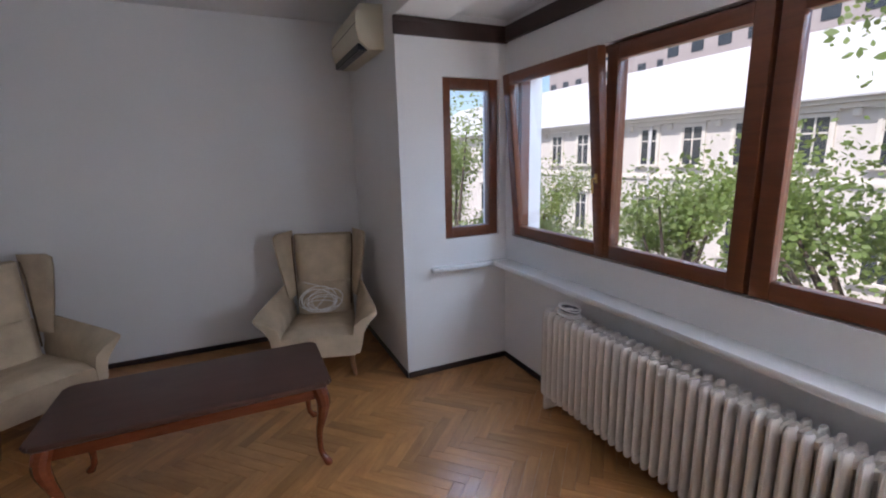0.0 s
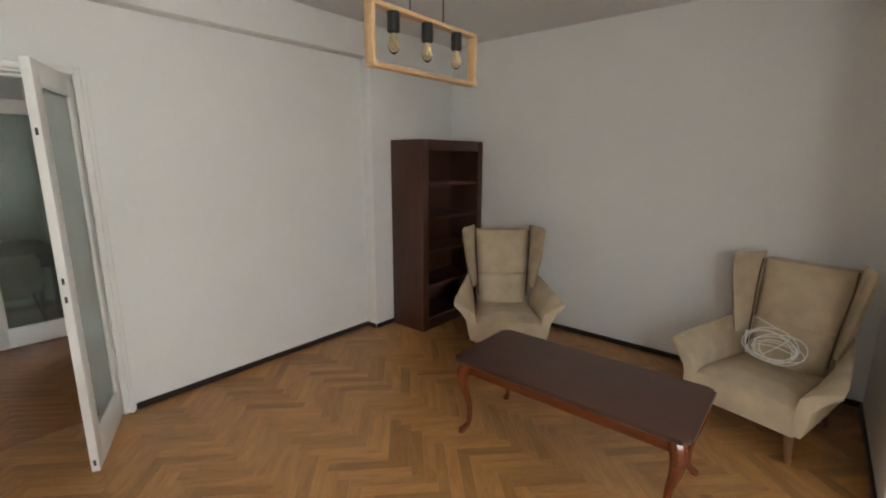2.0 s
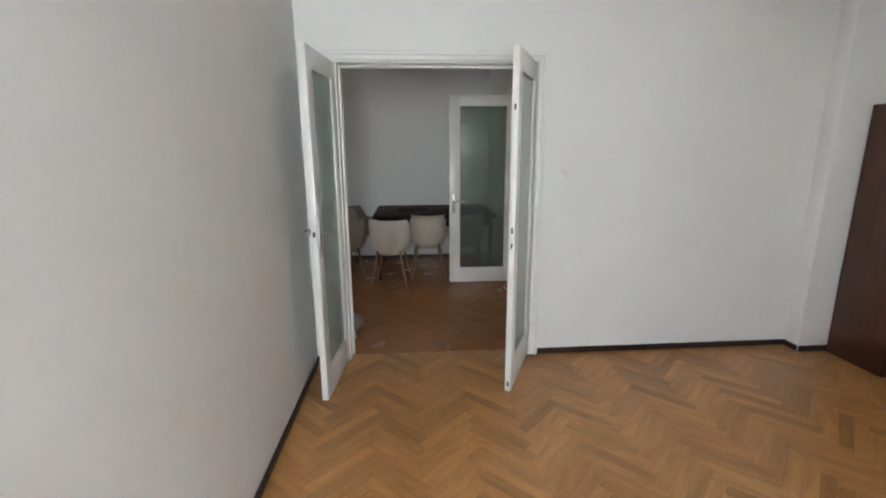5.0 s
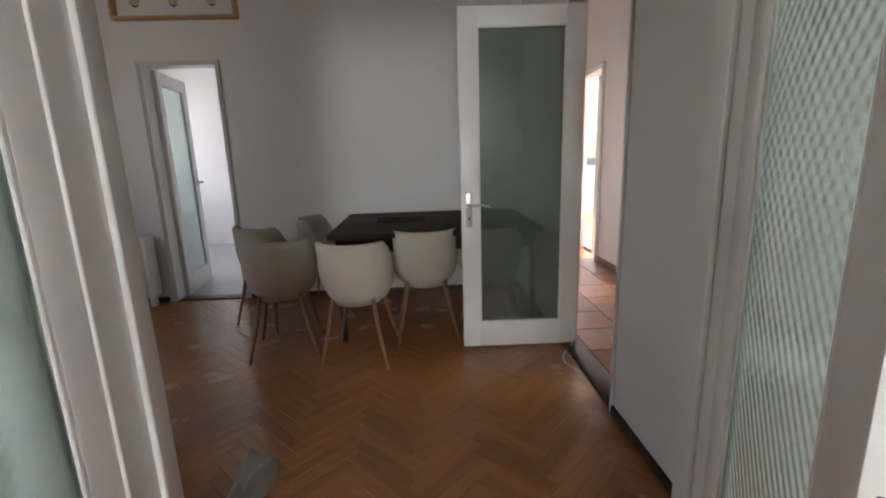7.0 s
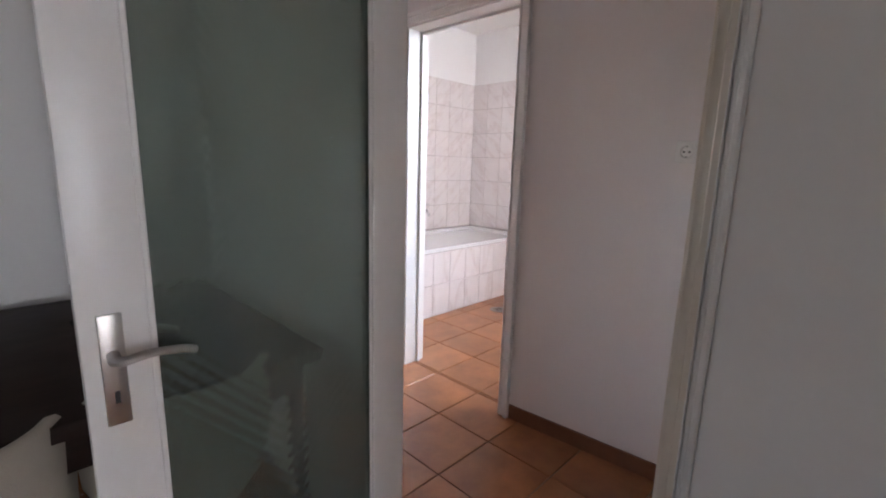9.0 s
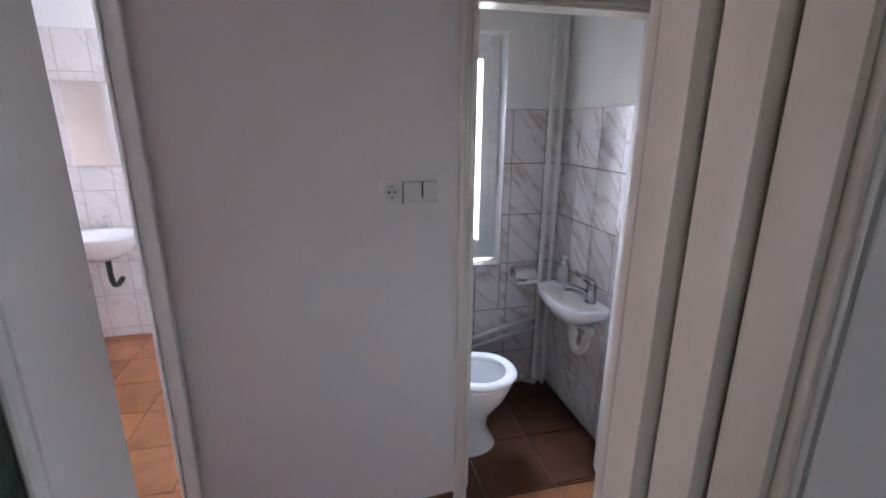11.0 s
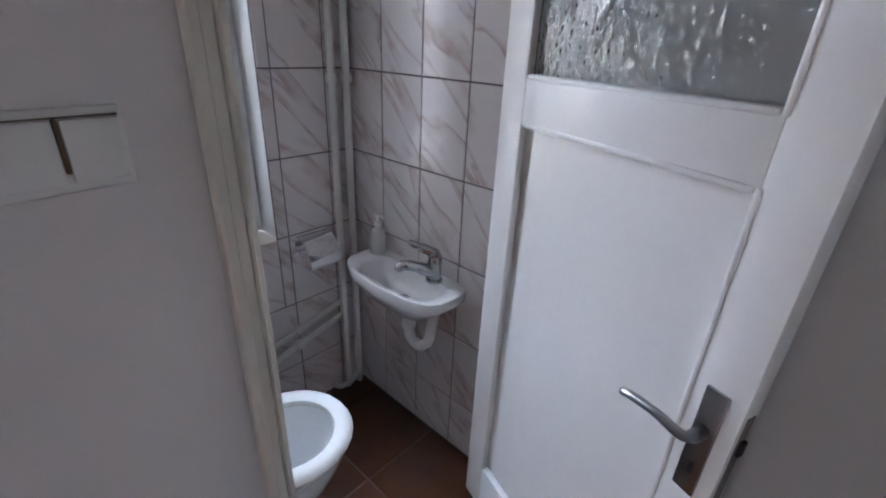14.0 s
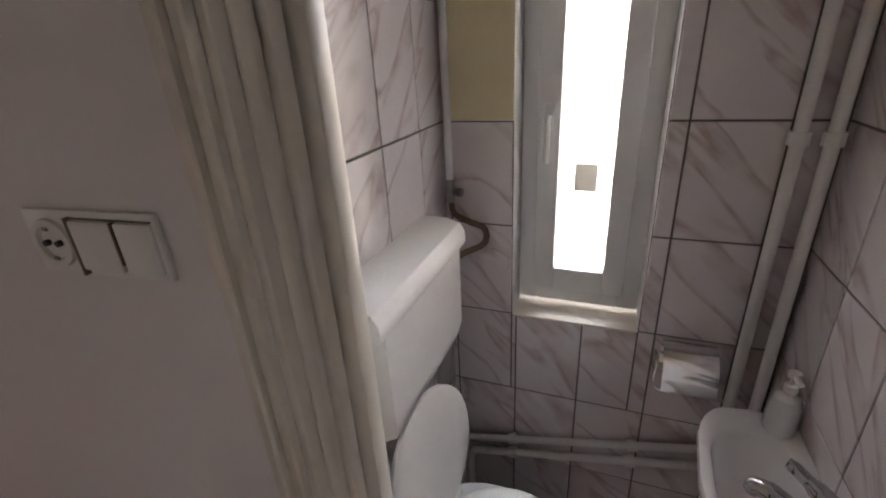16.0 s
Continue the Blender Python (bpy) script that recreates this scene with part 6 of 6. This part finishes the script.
    mr.materials.append(mats[1])
    ob = new("parquet_blocks", mr)
    ob.parent = floor
    tagged(ob, kind="stuff")


floor_living = structure("floor_living", boxes(((X0, YB, -0.12), (X1, 2.868, -0.0105))), SUBFLOOR, "worn oak herringbone parquet floor", "floor")
herringbone(floor_living, (X0, YB), (X1, 2.868), (-0.7, -0.15, 2.3, 2.7), 0.375, 6, (0.03, 0.0), (PLANK, PLANKS))
floor_dining = structure("floor_dining", boxes(((DX0, 2.870, -0.12), (DX1 + 0.10, DY1, -0.0105))), SUBFLOOR, "reddish herringbone parquet floor", "floor")
herringbone(floor_dining, (DX0, 2.870), (DX1, DY1), (-0.95, 2.9, 1.0, 4.9), 0.375, 6, (0.10, 0.12), (PLANK_DARK, PLANKS_DARK))


def slab_mesh(name, w, h, d, material, edge=0.0012):
    """A tile lying in local x and y, its top at z = 0."""
    a, b = w / 2, h / 2
    vs = [(-a, -b, -d), (a, -b, -d), (a, b, -d), (-a, b, -d), (-a, -b, -edge), (a, -b, -edge), (a, b, -edge), (-a, b, -edge), (-a + edge, -b + edge, 0), (a - edge, -b + edge, 0), (a - edge, b - edge, 0), (-a + edge, b - edge, 0)]
    fs = [(8, 9, 10, 11)] + [(4 + i, 4 + (i + 1) % 4, 8 + (i + 1) % 4, 8 + i) for i in range(4)] + [(i, (i + 1) % 4, 4 + (i + 1) % 4, 4 + i) for i in range(4)]
    me = bpy.data.meshes.new(name)
    me.from_pydata(vs, [], fs)
    me.materials.append(material)
    return me


tile_meshes = {}


def tile_field(owner, u0, u1, v0, v1, du, dv, start_u, start_v, place, material, joint, skip=()):
    """Tiles over a rectangle, cut at its edges and around the skipped rectangles."""
    rnd = random.Random(int(u0 * 100) + int(v1 * 37))
    iu = math.floor((u0 - start_u) / du)
    while start_u + iu * du < u1 - 1e-4:
        a0, a1 = max(u0, start_u + iu * du), min(u1, start_u + (iu + 1) * du)
        iv = math.floor((v0 - start_v) / dv)
        while start_v + iv * dv < v1 - 1e-4:
            b0, b1 = max(v0, start_v + iv * dv), min(v1, start_v + (iv + 1) * dv)
            pieces = [(a0, a1, b0, b1)]
            for s0, s1, t0, t1 in skip:
                nxt = []
                for p0, p1, q0, q1 in pieces:
                    if p1 <= s0 or p0 >= s1 or q1 <= t0 or q0 >= t1:
                        nxt.append((p0, p1, q0, q1))
                        continue
                    if p0 < s0:
                        nxt.append((p0, s0, q0, q1))
                    if p1 > s1:
                        nxt.append((s1, p1, q0, q1))
                    c0, c1 = max(p0, s0), min(p1, s1)
                    if q0 < t0:
                        nxt.append((c0, c1, q0, t0))
                    if q1 > t1:
                        nxt.append((c0, c1, t1, q1))
                pieces = nxt
            for p0, p1, q0, q1 in pieces:
                w, h = p1 - p0 - joint, q1 - q0 - joint
                if w < 0.006 or h < 0.006:
                    continue
                key = (material.name, round(w, 3), round(h, 3))
                if key not in tile_meshes:
                    tile_meshes[key] = slab_mesh("tile", w, h, 0.008, material)
                ob = new("tile", tile_meshes[key])
                ob.parent = owner
                ob.matrix_local = place((p0 + p1) / 2, (q0 + q1) / 2, rnd.uniform(-0.0004, 0.0004))
            iv += 1
        iu += 1


def on_floor(u, v, lift):
    return Matrix.Translation((u, v, lift))


floor_hall = structure("floor_hall", boxes(((HX0 - 0.13, 2.95, -0.12), (HX1, 8.2, -0.006)), ((HX1, 2.95, -0.12), (TX, WCY0 - 0.001, -0.006)), ((HX1, WCY1 + 0.001, -0.12), (TX, BY0 - 0.001, -0.006))), GROUT, "glazed terracotta tile hall floor", "floor")
tile_field(floor_hall, HX0 - 0.13, HX1 + 0.075, 3.0, 8.2, 0.333, 0.333, 1.497, 4.507, on_floor, TERRACOTTA, 0.006)
floor_bath = structure("floor_bathroom", boxes(((HX1 + 0.001, BY0, -0.12), (BX1, BY1, -0.006))), GROUT, "glazed terracotta tile bathroom floor", "floor")
tile_field(floor_bath, HX1 + 0.075, BX1, BY0, BTY + 0.03, 0.333, 0.333, 1.497, 4.507, on_floor, TERRACOTTA, 0.006)
floor_wc = structure("floor_toilet", boxes(((HX1 + 0.001, WCY0, -0.12), (WCX1, WCY1, -0.006))), GROUT, "brown glazed tile toilet floor", "floor")
tile_field(floor_wc, HX1 + 0.075, WCX1, WCY0, WCY1, 0.333, 0.333, 1.497, 3.175, on_floor, BROWN_TILE, 0.006)


def facing(axis, face, sign):
    """Where a wall tile goes: u runs along the wall, v up, its face looks along sign * axis."""
    if axis == "y":
        turn = Matrix(((1, 0, 0, 0), (0, 0, sign, 0), (0, 1, 0, 0), (0, 0, 0, 1)))
        if sign < 0:
            turn = Matrix(((1, 0, 0, 0), (0, 0, -1, 0), (0, 1, 0, 0), (0, 0, 0, 1)))
        return lambda u, v, lift: Matrix.Translation((u, face + sign * (0.009 + lift), v)) @ turn
    turn = Matrix(((0, 0, sign, 0), (1, 0, 0, 0), (0, 1, 0, 0), (0, 0, 0, 1)))
    return lambda u, v, lift: Matrix.Translation((face + sign * (0.009 + lift), u, v)) @ turn


def bed(name, axis, face, sign, u0, u1, v0, v1, skip=(), label="", grout=None):
    """The grout that the tiles sit in."""
    bm = bmesh.new()
    f0, f1 = sorted((face + sign * 0.0005, face + sign * 0.0065))
    spans = [(u0, u1, v0, v1)]
    for s0, s1, t0, t1 in skip:
        spans = [(u0, s0, v0, v1), (s1, u1, v0, v1), (s0, s1, v0, t0), (s0, s1, t1, v1)]
    for a, b, c, d in spans:
        if b - a > 0.001 and d - c > 0.001:
            box(bm, (f0, a, c) if axis == "x" else (a, f0, c), (f1, b, d) if axis == "x" else (b, f1, d))
    return structure(name, bm, grout or GROUT_PALE, label, "tiled wall")


ROW = 0.2845
Z0 = 1.3655 - 5 * ROW
TOP = 1.3655 + ROW
t1 = bed("tiling_toilet_basin", "y", WCY0, 1, WCX0, WCX1, 0.0, TOP, (), "pink-veined white wall tiles")
tile_field(t1, WCX0, WCX1 - 0.009, 0.0, TOP, 0.190, ROW, 2.411, Z0, facing("y", WCY0, 1), MARBLE, 0.0045)
hole = ((3.505, 3.86, 0.79, 3.0),)
t2 = bed("tiling_toilet_window", "x", WCX1, -1, WCY0, WCY1, 0.0, 1.3655, ((3.505, 3.86, 0.79, 1.3655),), "pink-veined white wall tiles")
tile_field(t2, WCY0 + 0.009, WCY1, 0.0, 1.3655, 0.1925, ROW, 3.461, Z0, facing("x", WCX1, -1), MARBLE, 0.0045, hole)
t2b = bed("tiling_toilet_window_upper", "x", WCX1, -1, WCY0, 3.505, 1.366, TOP, (), "pink-veined white wall tiles")
tile_field(t2b, WCY0 + 0.009, 3.505, 1.366, TOP, 0.1925, ROW, 3.461, Z0, facing("x", WCX1, -1), MARBLE, 0.0045)
t3 = bed("tiling_toilet_cistern", "y", WCY1, -1, WCX0, WCX1 - 0.009, 0.0, TOP, (), "pink-veined white wall tiles")
tile_field(t3, WCX0, WCX1 - 0.009, 0.0, TOP, 0.190, ROW, 2.440, Z0, facing("y", WCY1, -1), MARBLE, 0.0045)
structure("paint_beside_toilet_window", boxes(((WCX1 - 0.004, 3.86, 1.3695), (WCX1 - 0.0005, WCY1 - 0.0005, H))), YELLOW, "yellowed paint beside the toilet window", "wall")

t4 = bed("tiling_bath_back", "y", BY1, -1, BX0, BX1, 0.56, 2.15, (), "pale marbled bathroom tiles", GROUT_LIGHT)
tile_field(t4, BX0, BX1 - 0.009, 0.595, 2.15, 0.20, 0.26, BX1, 0.59, facing("y", BY1, -1), BATH_TILE, 0.004)
t5 = bed("tiling_bath_end", "x", BX1, -1, BY0, BY1, 0.0, 2.15, (), "pale marbled bathroom tiles", GROUT_LIGHT)
tile_field(t5, BY0, BTY, 0.0, 2.15, 0.20, 0.26, BY1, 0.59, facing("x", BX1, -1), BATH_TILE, 0.004)
tile_field(t5, BTY, BY1 - 0.009, 0.595, 2.15, 0.20, 0.26, BY1, 0.59, facing("x", BX1, -1), BATH_TILE, 0.004)
